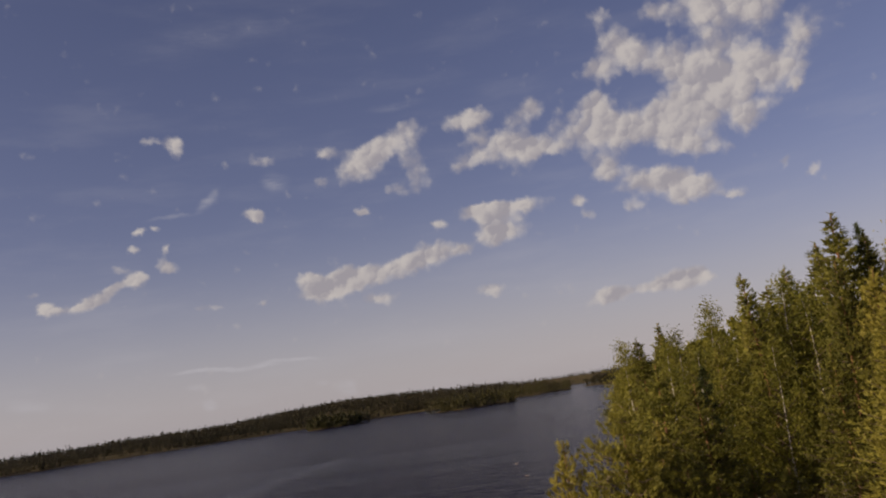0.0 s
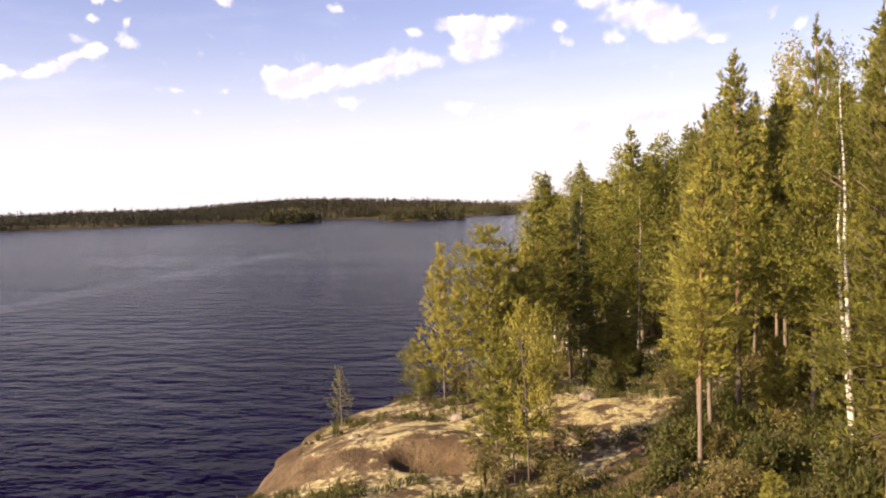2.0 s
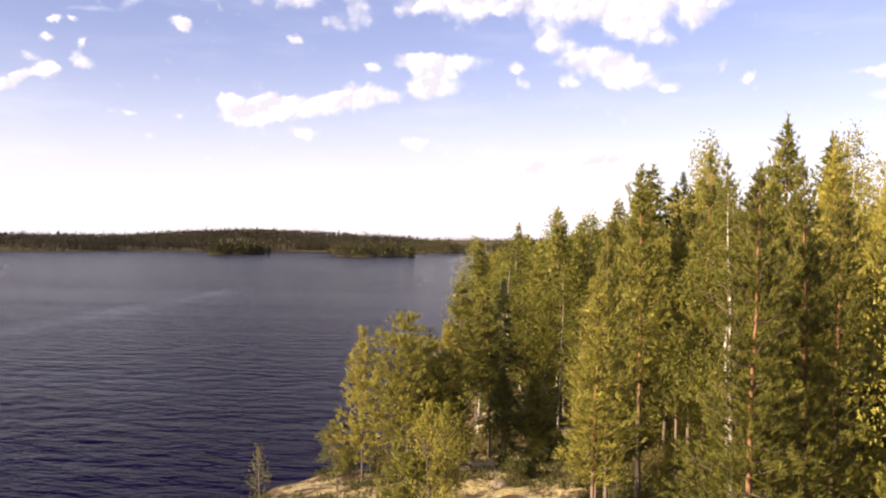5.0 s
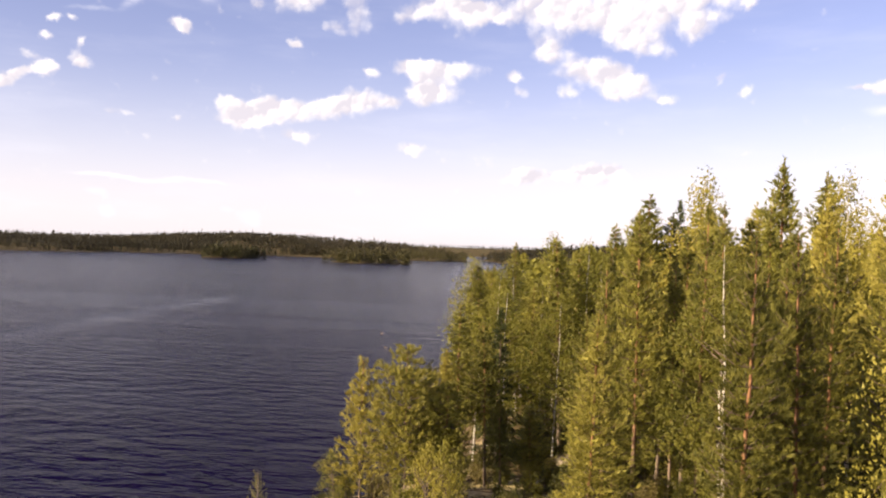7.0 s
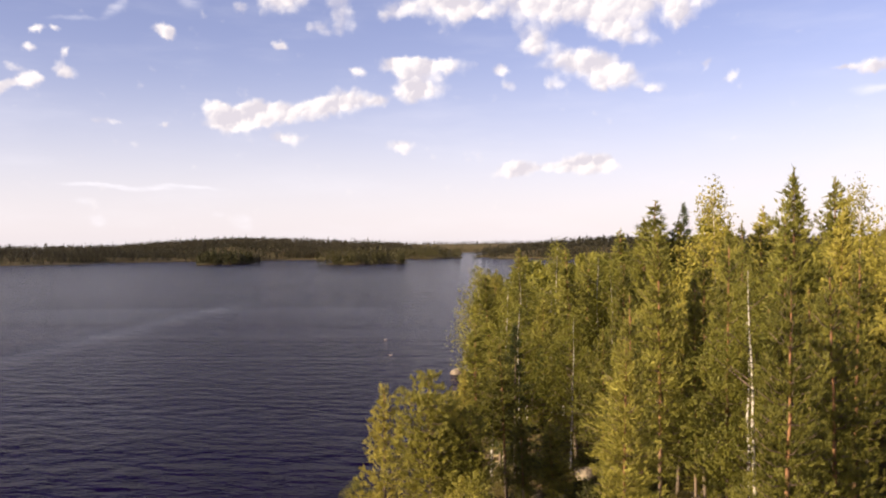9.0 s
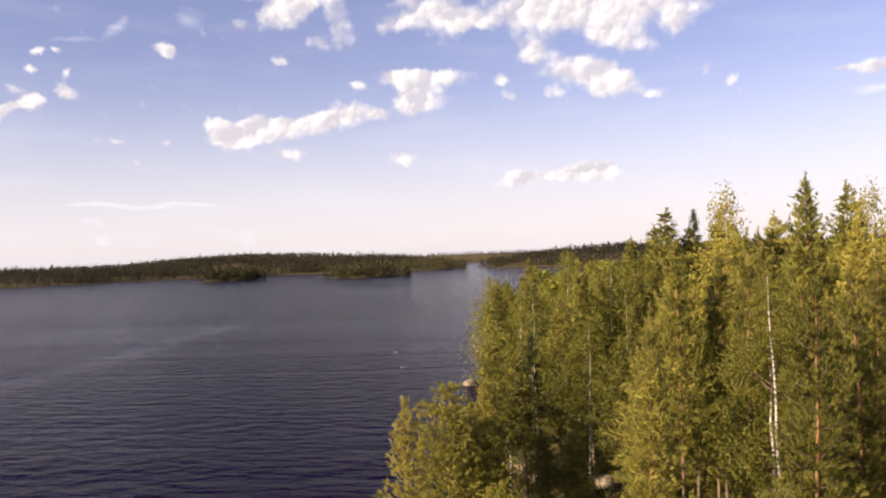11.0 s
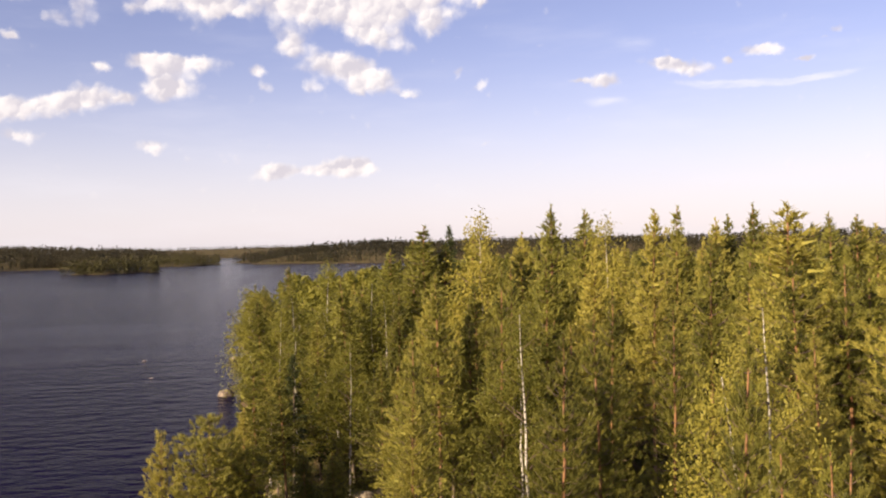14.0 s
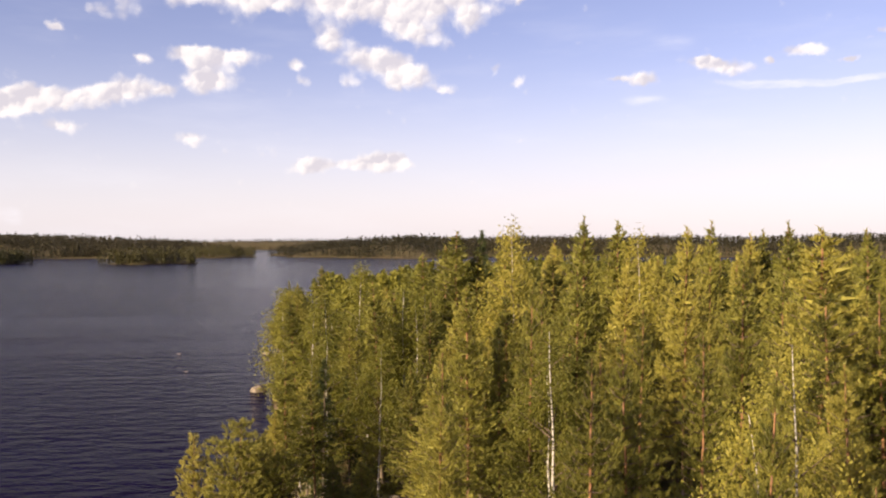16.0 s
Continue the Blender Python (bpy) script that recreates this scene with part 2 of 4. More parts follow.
NEEDLE = make_foliage("pine_needles", (0.082, 0.088, 0.017), (0.392, 0.364, 0.068), (0.38, 0.315, 0.064), 0.24)
SPRUCE = make_foliage("spruce_needles", (0.042, 0.058, 0.018), (0.100, 0.115, 0.032), (0.12, 0.12, 0.036), 0.25)
LEAF = make_foliage("birch_leaves", (0.142, 0.152, 0.022), (0.315, 0.288, 0.046), (0.33, 0.265, 0.048), 0.28)
SHRUB = make_foliage("shrub_leaves", (0.080, 0.085, 0.022), (0.170, 0.160, 0.042), (0.20, 0.145, 0.055), 0.35)
FAR = make_foliage("far_canopy", (0.024, 0.022, 0.012), (0.048, 0.043, 0.019), (0.058, 0.046, 0.022), 0.15)
ISLET = make_foliage("islet_canopy", (0.032, 0.034, 0.013), (0.074, 0.070, 0.022), (0.088, 0.072, 0.024), 0.15)


def make_bark(name, low, high, fleck, cut, soft):
    """Bark that changes with height up the trunk."""
    m, q, bsdf = material(name, 0.85, 0.2)
    place = q.node("ShaderNodeTexCoord").outputs["Object"]
    z = q.node("ShaderNodeSeparateXYZ", {0: place}).outputs[2]
    rough = q.noise(q.vmath("MULTIPLY", place, (9, 9, 2.5)), 1.0, 5.0)
    up = q.ramp(q.math("ADD", z, q.math("MULTIPLY", rough.outputs[0], 2.0)), cut, cut + soft)
    col = q.mix(up, rgb(*low), rgb(*high))
    spots = q.ramp(rough.outputs[0], 0.52, 0.68)
    q.put(bsdf, "Base Color", q.mix(q.math("MULTIPLY", spots, 0.7), col, rgb(*fleck)))
    bump(q, bsdf, rough.outputs[0], 0.6, 0.03)
    return m


PINE_BARK = make_bark("pine_bark", (0.20, 0.155, 0.115), (0.30, 0.155, 0.075), (0.13, 0.08, 0.05), 3.5, 5.0)
SPRUCE_BARK = make_bark("spruce_bark", (0.13, 0.10, 0.08), (0.17, 0.12, 0.09), (0.07, 0.05, 0.04), 3.0, 6.0)


def make_birch_bark():
    m, q, bsdf = material("birch_bark", 0.6, 0.3)
    place = q.node("ShaderNodeTexCoord").outputs["Object"]
    marks = q.noise(q.vmath("MULTIPLY", place, (2.2, 2.2, 7.0)), 1.0, 4.0)
    q.put(bsdf, "Base Color", q.mix(q.ramp(marks.outputs[0], 0.55, 0.62), rgb(0.56, 0.51, 0.43), rgb(0.05, 0.045, 0.04)))
    bump(q, bsdf, marks.outputs[0], 0.3, 0.02)
    return m


BIRCH_BARK = make_birch_bark()


def make_ground():
    """Granite with lichen and moss near the shore, heath and needle litter under the trees."""
    m, q, bsdf = material("ground", 0.9, 0.2)
    place = q.node("ShaderNodeTexCoord").outputs["Object"]
    inland = q.node("ShaderNodeAttribute", attribute_name="inland").outputs["Fac"]
    big = q.noise(place, 0.22, 5.0).outputs[0]
    mid = q.noise(place, 0.9, 6.0, 0.6).outputs[0]
    small = q.noise(place, 5.0, 6.0, 0.65).outputs[0]
    grit = q.noise(place, 28.0, 4.0).outputs[0]
    rock = q.mix(q.ramp(mid, 0.35, 0.65), rgb(0.085, 0.052, 0.024), rgb(0.175, 0.118, 0.060))
    rock = q.mix(q.math("MULTIPLY", q.ramp(grit, 0.45, 0.7), 0.4), rock, rgb(0.14, 0.10, 0.08))
    lichen = q.mix(q.ramp(small, 0.4, 0.62), rgb(0.38, 0.30, 0.12), rgb(0.57, 0.47, 0.25))
    level = q.node("ShaderNodeSeparateXYZ", {0: q.node("ShaderNodeNewGeometry").outputs["True Normal"]}).outputs[2]
    settled = q.math("ADD", q.math("ADD", mid, q.math("MULTIPLY", small, 0.45)), q.math("MULTIPLY", q.math("SUBTRACT", level, 0.95), 1.6))
    surface = q.mix(q.ramp(settled, 0.72, 0.86), rock, lichen)
    heath = q.mix(q.ramp(small, 0.35, 0.65), rgb(0.085, 0.052, 0.026), rgb(0.145, 0.110, 0.045))
    heath = q.mix(q.ramp(mid, 0.48, 0.62), heath, rgb(0.075, 0.085, 0.022))
    grown = q.ramp(q.math("ADD", inland, q.math("MULTIPLY", q.math("SUBTRACT", big, 0.5), 1.5)), 0.35, 0.75)
    q.put(bsdf, "Base Color", q.mix(grown, surface, heath))
    bump(q, bsdf, q.math("ADD", q.math("MULTIPLY", small, 0.6), q.math("MULTIPLY", mid, 1.0)), 0.9, 0.25)
    return m


GROUND = make_ground()


def make_stone(name, dark, pale):
    m, q, bsdf = material(name, 0.85, 0.25)
    place = q.node("ShaderNodeTexCoord").outputs["Object"]
    mid, small = q.noise(place, 1.6, 5.0).outputs[0], q.noise(place, 11.0, 5.0).outputs[0]
    q.put(bsdf, "Base Color", q.mix(q.ramp(q.math("ADD", mid, q.math("MULTIPLY", small, 0.5)), 0.62, 0.85), rgb(*dark), rgb(*pale)))
    bump(q, bsdf, small, 0.7, 0.05)
    return m


STONE = make_stone("granite", (0.17, 0.13, 0.095), (0.34, 0.28, 0.20))


def make_water():
    m, q, bsdf = material("lake_water", 0.10, 0.02)
    q.put(bsdf, "IOR", 1.33)
    place = q.node("ShaderNodeTexCoord").outputs["Object"]
    along = q.node("ShaderNodeMapping", {"Vector": place, "Rotation": (0, 0, radians(-18)), "Scale": (0.55, 1.0, 1.0)}).outputs[0]
    swell = q.noise(along, 0.55, 3.0, 0.5).outputs[0]
    chop = q.noise(along, 2.1, 3.0, 0.55).outputs[0]
    gust = q.ramp(q.noise(q.vmath("MULTIPLY", along, (0.35, 1.0, 1.0)), 0.028, 3.0).outputs[0], 0.35, 0.65, 0.70, 1.0)
    lane = q.noise(q.vmath("MULTIPLY", along, (0.22, 1.0, 1.0)), 0.017, 2.0).outputs[0]
    slick = q.ramp(q.math("ABSOLUTE", q.math("SUBTRACT", lane, 0.5)), 0.0, 0.03, 0.75, 1.0)
    # one long calm streak drawn out by the wind
    flat = q.node("ShaderNodeSeparateXYZ", {0: q.vmath("ADD", place, q.vmath("MULTIPLY", q.noise(place, 0.03, 2.0).outputs["Color"], (9, 0, 0)))})
    off = q.math("ABSOLUTE", q.math("MULTIPLY_ADD", flat.outputs[1], 0.21, q.math("ADD", flat.outputs[0], 69.0)))
    ends = q.math("MULTIPLY", q.ramp(flat.outputs[1], 40.0, 80.0), q.ramp(flat.outputs[1], 250.0, 200.0))
    streak = q.math("MULTIPLY", q.ramp(off, 7.0, 0.5), ends)
    gust = q.math("MULTIPLY", q.math("MULTIPLY", gust, slick), q.math("MULTIPLY_ADD", streak, -0.50, 1.0))
    height = q.math("MULTIPLY", q.math("ADD", q.math("MULTIPLY", swell, 1.0), q.math("MULTIPLY", chop, 0.28)), gust)
    q.put(bsdf, "Base Color", rgb(0.0035, 0.0008, 0.017))
    bump(q, bsdf, height, 1.0, WAVE)
    return m


WATER = make_water()

# ---- ground and water ----
rng = np.random.default_rng(11)
SHORE_Y = [-300, -60, 0, 18, 26, 31, 35, 38, 41, 44, 48, 52, 57, 70, 80, 92, 105, 119, 132, 145, 158, 175, 195, 230, 300, 600]
SHORE_X = [-14, -14, -15, -17, -18.6, -19.3, -20.2, -20.6, -20.0, -17.6, -15.6, -14.6, -14.4, -16.4, -18.8, -21.8, -25.0, -27.6, -29.5, -28, -20, 2, 35, 85, 180, 600]
# far shores: azimuth, distance, half width, half depth, height, lean of each rise
FAR_LAND = [
    (-62, 1150, 420, 130, 8, 28), (-47, 1130, 330, 110, 7, 40), (-40.5, 1290, 260, 140, 9, 45), (-35, 1330, 200, 160, 10, 35),
    (-27.5, 1300, 230, 210, 19, 25), (-29.3, 860, 28, 20, 2, 30), (-22.3, 1260, 160, 160, 14, 24), (-20.3, 800, 38, 24, 3, 20),
    (-16.3, 1130, 44, 60, 4, 14), (-19.0, 2300, 900, 250, 20, 10), (-10.0, 2500, 800, 200, 22, 5),
    (-9.6, 1250, 62, 110, 7, 0), (-4.0, 1180, 140, 200, 16, 0), (4.0, 1250, 200, 180, 16, -8), (14, 1250, 260, 200, 15, -14), (28, 1300, 380, 260, 18, -28),
]


def far_rise(x, y):
    """Height of the far shores above the lake, and below it between them."""
    best = np.full(np.shape(x), -3.0)
    for a, dist, w, h, top, lean in FAR_LAND:
        cx, cy = dist * math.sin(radians(a)), dist * math.cos(radians(a))
        c, s = math.cos(radians(lean)), math.sin(radians(lean))
        u, v = ((x - cx) * c + (y - cy) * s) / w, ((y - cy) * c - (x - cx) * s) / h
        wob = 1 + 0.10 * np.sin(5 * np.arctan2(v, u) + a) + 0.06 * np.sin(11 * np.arctan2(v, u) + 2 * a)
        r = np.sqrt(u * u + v * v) / wob
        best = np.maximum(best, np.where(r < 1, 0.5 + top * np.clip(1 - r * r, 0, 1) ** 0.8, np.maximum(-3.0, 0.5 - (r - 1) * 12)))
    return best


def ripple(x, y, s, p):
    return np.sin(x / s + p + 1.7 * np.sin(y / s * 0.7 + p)) * np.cos(y / s * 1.1 - p + 1.3 * np.sin(x / s * 0.8))


def inland_of(x, y):
    d = (x - np.interp(y, SHORE_Y, SHORE_X)) * 0.85
    return d + 0.8 * ripple(x, y, 3.1, 0.4) * np.clip(np.abs(d) / 3, 0.2, 1) + 0.35 * ripple(x, y, 1.2, 1.9)


def ground_z(x, y):
    x, y = np.asarray(x, float), np.asarray(y, float)
    d = inland_of(x, y)
    land = 1.0 * (1 - np.exp(-np.maximum(d, 0) / 1.3)) + 0.135 * np.clip(d, 0, 25) + 0.055 * np.clip(d - 25, 0, 90)
    rough = 0.32 * ripple(x, y, 4.3, 2.2) + 0.16 * ripple(x, y, 1.7, 0.3) + 0.06 * ripple(x, y, 0.7, 1.1)
    land = land + rough * np.clip(d / 4, 0, 1)
    # the smooth whale-back of bare rock in front of the lone sapling, and the hollow behind it
    land = land + 1.0 * np.exp(-(((x + 13.5) / 4.5) ** 2 + ((y - 30.0) / 2.6) ** 2)) - 0.5 * np.exp(-(((x + 7) / 3) ** 2 + ((y - 29) / 2) ** 2))
    # a hollow worn into the slab
    land = land - 0.85 * np.exp(-(((x + 11.2) / 1.3) ** 2 + ((y - 28.6) / 0.8) ** 2) ** 2)
    near = np.where(d > 0, land, np.maximum(-3.0, 0.4 * d))
    return np.maximum(near, np.where(np.hypot(x, y) > 450, far_rise(x, y), -3.0))


def mesh_object(name, verts, faces, mat, parent=None, smooth=True, label=""):
    me = bpy.data.meshes.new(name)
    me.from_pydata(verts, [], faces)
    if mat:
        me.materials.append(mat)
    if smooth:
        me.polygons.foreach_set("use_smooth", np.ones(len(me.polygons), bool))
    ob = new(name, me)
    if parent:
        ob.parent = parent
    if label:
        ob["label"] = label
    return ob


def polar_sheet(rings, angles):
    rr, aa = np.meshgrid(rings, angles, indexing="ij")
    x, y = rr * np.sin(aa), rr * np.cos(aa)
    n, k = rr.shape
    i, j = np.meshgrid(np.arange(n - 1), np.arange(k), indexing="ij")
    j2 = (j + 1) % k
    faces = np.stack([i * k + j, i * k + j2, (i + 1) * k + j2, (i + 1) * k + j], -1).reshape(-1, 4)
    return x.ravel(), y.ravel(), faces


angles = np.radians(np.concatenate([np.arange(-75, 60, 0.33), np.arange(60, 285, 3.0)]))
rings = np.concatenate([[0.01, 1.5, 3, 6, 9], 12 * 1.023 ** np.arange(0, 26), np.arange(21.6, 44, 0.3), 44.2 * 1.023 ** np.arange(0, 205)])
gx, gy, gf = polar_sheet(rings, angles)
gz = ground_z(gx, gy)
ground = mesh_object("ground", np.stack([gx, gy, gz], 1).tolist(), gf.tolist(), GROUND)
layer = ground.data.attributes.new("inland", "FLOAT", "POINT")
bare = 1.0 * np.exp(-(((gx + 5.6) / 4.2) ** 2 + ((gy - 34.4) / 1.1) ** 2))
layer.data.foreach_set("value", np.clip(-bare + np.where(np.hypot(gx, gy) > 450, 1.0, np.where(gy > 47, (inland_of(gx, gy) - 1) / 4, (inland_of(gx, gy) - 9) / 16)), 0, 1).astype(np.float32))
tagged(ground, "lichen-covered granite shore rising into heathy forest floor", "ground", kind="structure")

wx, wy, wf = polar_sheet(np.concatenate([[0.01], 6 * 1.12 ** np.arange(0, 59)]), np.radians(np.arange(0, 360, 5.0)))
water = mesh_object("water", np.stack([wx, wy, wx * 0], 1).tolist(), wf.tolist(), WATER)
tagged(water, "dark blue lake with small wind ripples", "lake", kind="structure")

# ---- trees ----


def tube(points, radii, sides=6):
    """Verts and faces of a tapering tube along points."""
    points = [Vector(p) for p in points]
    verts, faces = [], []
    for i, p in enumerate(points):
        ahead = (points[min(i + 1, len(points) - 1)] - points[max(i - 1, 0)]).normalized()
        side = ahead.cross(Vector((0.31, 0.95, 0.05))).normalized()
        up = ahead.cross(side)
        for k in range(sides):
            a = 2 * math.pi * k / sides
            verts.append(p + (side * math.cos(a) + up * math.sin(a)) * radii[i])
    for i in range(len(points) - 1):
        for k in range(sides):
            k2 = (k + 1) % sides
            faces.append((i * sides + k, i * sides + k2, (i + 1) * sides + k2, (i + 1) * sides + k))
    faces.append(tuple(range((len(points) - 1) * sides, len(points) * sides)))
    return verts, faces


def joined(pieces):
    verts, faces = [], []
    for v, f in pieces:
        n = len(verts)
        verts += v
        faces += [tuple(i + n for i in q) for q in f]
    return verts, faces


def unit(v):
    return v / np.maximum(np.linalg.norm(v, axis=-1, keepdims=True), 1e-6)


def blades(r, centres, ways, count, length, width, spread, lift):
    """Needle sprays: count thin triangles round each centre, leaning along its way."""
    n = len(centres) * count
    c = np.repeat(centres, count, 0)
    w = unit(np.repeat(ways, count, 0) + spread * r.normal(size=(n, 3)) + np.array([0, 0, lift]))
    side = unit(np.cross(w, r.normal(size=(n, 3))))
    length = np.repeat(np.broadcast_to(np.asarray(length, float), (len(centres),)), count)[:, None]
    size = length * r.uniform(0.6, 1.25, (n, 1))
    start = c + 0.34 * r.normal(size=(n, 3)) * length
    wide = width * r.uniform(0.7, 1.3, (n, 1))
    verts = np.stack([start - side * wide * 0.5, start + side * wide * 0.5, start + w * size], 1).reshape(-1, 3)
    return verts, np.arange(n * 3).reshape(-1, 3)


def leaves(r, centres, count, spread, size, droop):
    """Leaf sprays: count small lozenges scattered round each centre."""
    n = len(centres) * count
    c = np.repeat(centres, count, 0) + r.normal(size=(n, 3)) * np.array([spread, spread, spread * droop])
    a = unit(r.normal(size=(n, 3)) + np.array([0, 0, -0.4]))
    b = unit(np.cross(a, r.normal(size=(n, 3))))
    s = size * r.uniform(0.6, 1.3, (n, 1))
    verts = np.stack([c - a * s * 0.8 - b * s * 0.55, c - a * s * 0.8 + b * s * 0.55, c + a * s * 1.1], 1).reshape(-1, 3)
    return verts, np.arange(n * 3).reshape(-1, 3)


def trunk_line(r, height, bend):
    n = 12
    t = np.linspace(0, 1, n)
    sway = np.cumsum(r.normal(0, bend, (n, 2)), 0) * t[:, None]
    return np.column_stack([sway, t * height])


def plant(kind, label, category, bark, leaf, line, radii, limbs, crown, twig=None, more=()):
    """A tree: an empty at its foot with trunk, branches and crown."""
    base = new(kind)
    tagged(base, label, category)
    mesh_object("trunk", *tube(line, radii, 7), bark, base)
    for stem in more:
        mesh_object("trunk", *stem, bark, base)
    tagged(mesh_object("branchwork", *joined(limbs), twig or bark, base), kind="stuff")
    mesh_object("crown", crown[0].tolist(), crown[1].tolist(), leaf, base, smooth=False)
    return base


def brushes(r, feet, ways, count, shoot, needle, width):
    """Shoots set with needles: count thin triangles along each shoot, leaning out of it."""
    n = len(feet) * count
    w = np.repeat(unit(ways), count, 0)
    along = np.repeat(np.broadcast_to(np.asarray(shoot, float), (len(feet),)), count)[:, None] * r.uniform(0, 1, (n, 1))
    start = np.repeat(feet, count, 0) + w * along + r.normal(0, 0.022, (n, 3))
    out = unit(w + 0.70 * unit(r.normal(size=(n, 3))))
    side = unit(np.cross(out, r.normal(size=(n, 3)))) * width * r.uniform(0.6, 1.3, (n, 1))
    tip = start + out * needle * r.uniform(0.6, 1.2, (n, 1))
    verts = np.stack([start - side * 0.5, start + side * 0.5, tip], 1).reshape(-1, 3)
    return verts, np.arange(n * 3).reshape(-1, 3)


def make_pine(seed, height, start, reach, full=1.0, flat_top=0.0, girth=1.0, sprays=(15, 0.20, 0.038), core=0):
    """A Scots pine: whorls of limbs, each with a fan of upright needle brushes."""
    r = np.random.default_rng(seed)
    line = trunk_line(r, height, 0.035)
    radii = [girth * max(0.012, 0.0068 * height * (1 - t) ** 0.75 + 0.01) for t in np.linspace(0, 1, len(line))]
    limbs, feet, ways, shoots = [], [], [], []
    whorls = max(8, int(height * (1 - start) * 2.3))
    lop = r.uniform(0, 2 * math.pi)
    for i in range(whorls):
        u = ((i + r.uniform(0.2, 0.8)) / whorls) ** 0.97                # 0 at the crown's foot, 1 at its top
        t = start + (1 - start) * u * 0.965
        foot = np.array([np.interp(t, np.linspace(0, 1, len(line)), line[:, k]) for k in range(3)])
        profile = (1 - u) ** (0.74 - 0.4 * flat_top) * min(1, 0.60 + u * 2.6)
        ring = r.uniform(0.75, 1.15)
        turn = r.uniform(0, 2 * math.pi)
        many = max(3, int(round((3.2 if u > 0.9 else 4.8 if u > 0.10 else 3.0) * full + r.uniform(-0.8, 0.8))))
        for k in range(many):
            a = turn + 2 * math.pi * (k + r.uniform(-0.3, 0.3)) / many
            span = reach * profile * ring * r.uniform(0.6, 1.15) * (1 + 0.16 * math.cos(a - lop)) + 0.07 + 0.18 * (1 - u)
            rise = -0.10 + 0.85 * u ** 1.4 * (1 - flat_top) + r.normal(0, 0.10)
            out = np.array([math.cos(a), math.sin(a), rise])
            across = np.array([-math.sin(a), math.cos(a), 0.0])
            mid = foot + out * span * 0.5 + np.array([0, 0, -0.05 * span])
            tip = foot + out * span + np.array([0, 0, 0.16 * span])
            limbs.append(tube([foot, mid, tip], [0.010 + 0.015 * span, 0.010 + 0.007 * span, 0.006], 3))
            n = max(2, int(1.0 + span * 14.0))
            f = r.uniform(0.04, 1.0, n) ** 0.85
            fan = r.uniform(-1, 1, n) * (0.40 * span) * np.sin(np.pi * np.clip(f * 0.85, 0, 1)) ** 0.7
            p = np.where(f[:, None] < 0.5, foot + (mid - foot) * f[:, None] * 2, mid + (tip - mid) * (f[:, None] - 0.5) * 2)
            p = p + across * fan[:, None] + np.array([0, 0, 1.0]) * r.normal(0.0, 0.08 + 0.05 * span, (n, 1))
            feet.append(p)
            ways.append(out * 0.55 + across * (np.sign(fan) * 0.35)[:, None] + np.array([0, 0, 0.42 + 0.8 * u]) + r.normal(0, 0.25, (n, 3)))
            shoots.append(np.full(n, 0.13 + 0.05 * min(span, 1.6)) * r.uniform(0.7, 1.3, n))
    feet.append(line[-1] + np.column_stack([r.normal(0, 0.03, (4, 2)), np.linspace(-0.60, -0.12, 4)]))
    ways.append(np.column_stack([r.normal(0, 0.5, (4, 2)) * np.array([[1.0], [0.8], [0.5], [0.1]]), np.full(4, 1.0)]))
    shoots.append(np.full(4, 0.20))
    needles = brushes(r, np.concatenate(feet), np.concatenate(ways), sprays[0], np.concatenate(shoots), sprays[1], sprays[2])
    # the dense inner twigs, which the light hardly passes
    many = int(core * height * (1 - start))
    u = r.uniform(0.02, 0.93, many)
    t = start + (1 - start) * u
    inner = np.column_stack([np.interp(t, np.linspace(0, 1, len(line)), line[:, k]) for k in range(3)])
    turn = r.uniform(0, 2 * math.pi, many)
    out = reach * (1 - u) ** (0.74 - 0.4 * flat_top) * np.minimum(1, 0.60 + u * 2.6) * r.uniform(0.08, 0.55, many)
    inner = inner + np.column_stack([np.cos(turn) * out, np.sin(turn) * out, 0.1 * out])
    twigs = blades(r, inner, np.column_stack([np.cos(turn), np.sin(turn), np.full(many, 0.3)]), 2, 0.34, 0.11, 0.5, 0.1)
    crown = (np.concatenate([needles[0], twigs[0]]), np.concatenate([needles[1], twigs[1] + len(needles[0])]))
    return plant("pine_tree", "", "tree", PINE_BARK, NEEDLE, line, radii, limbs, crown, SPRUCE_BARK)


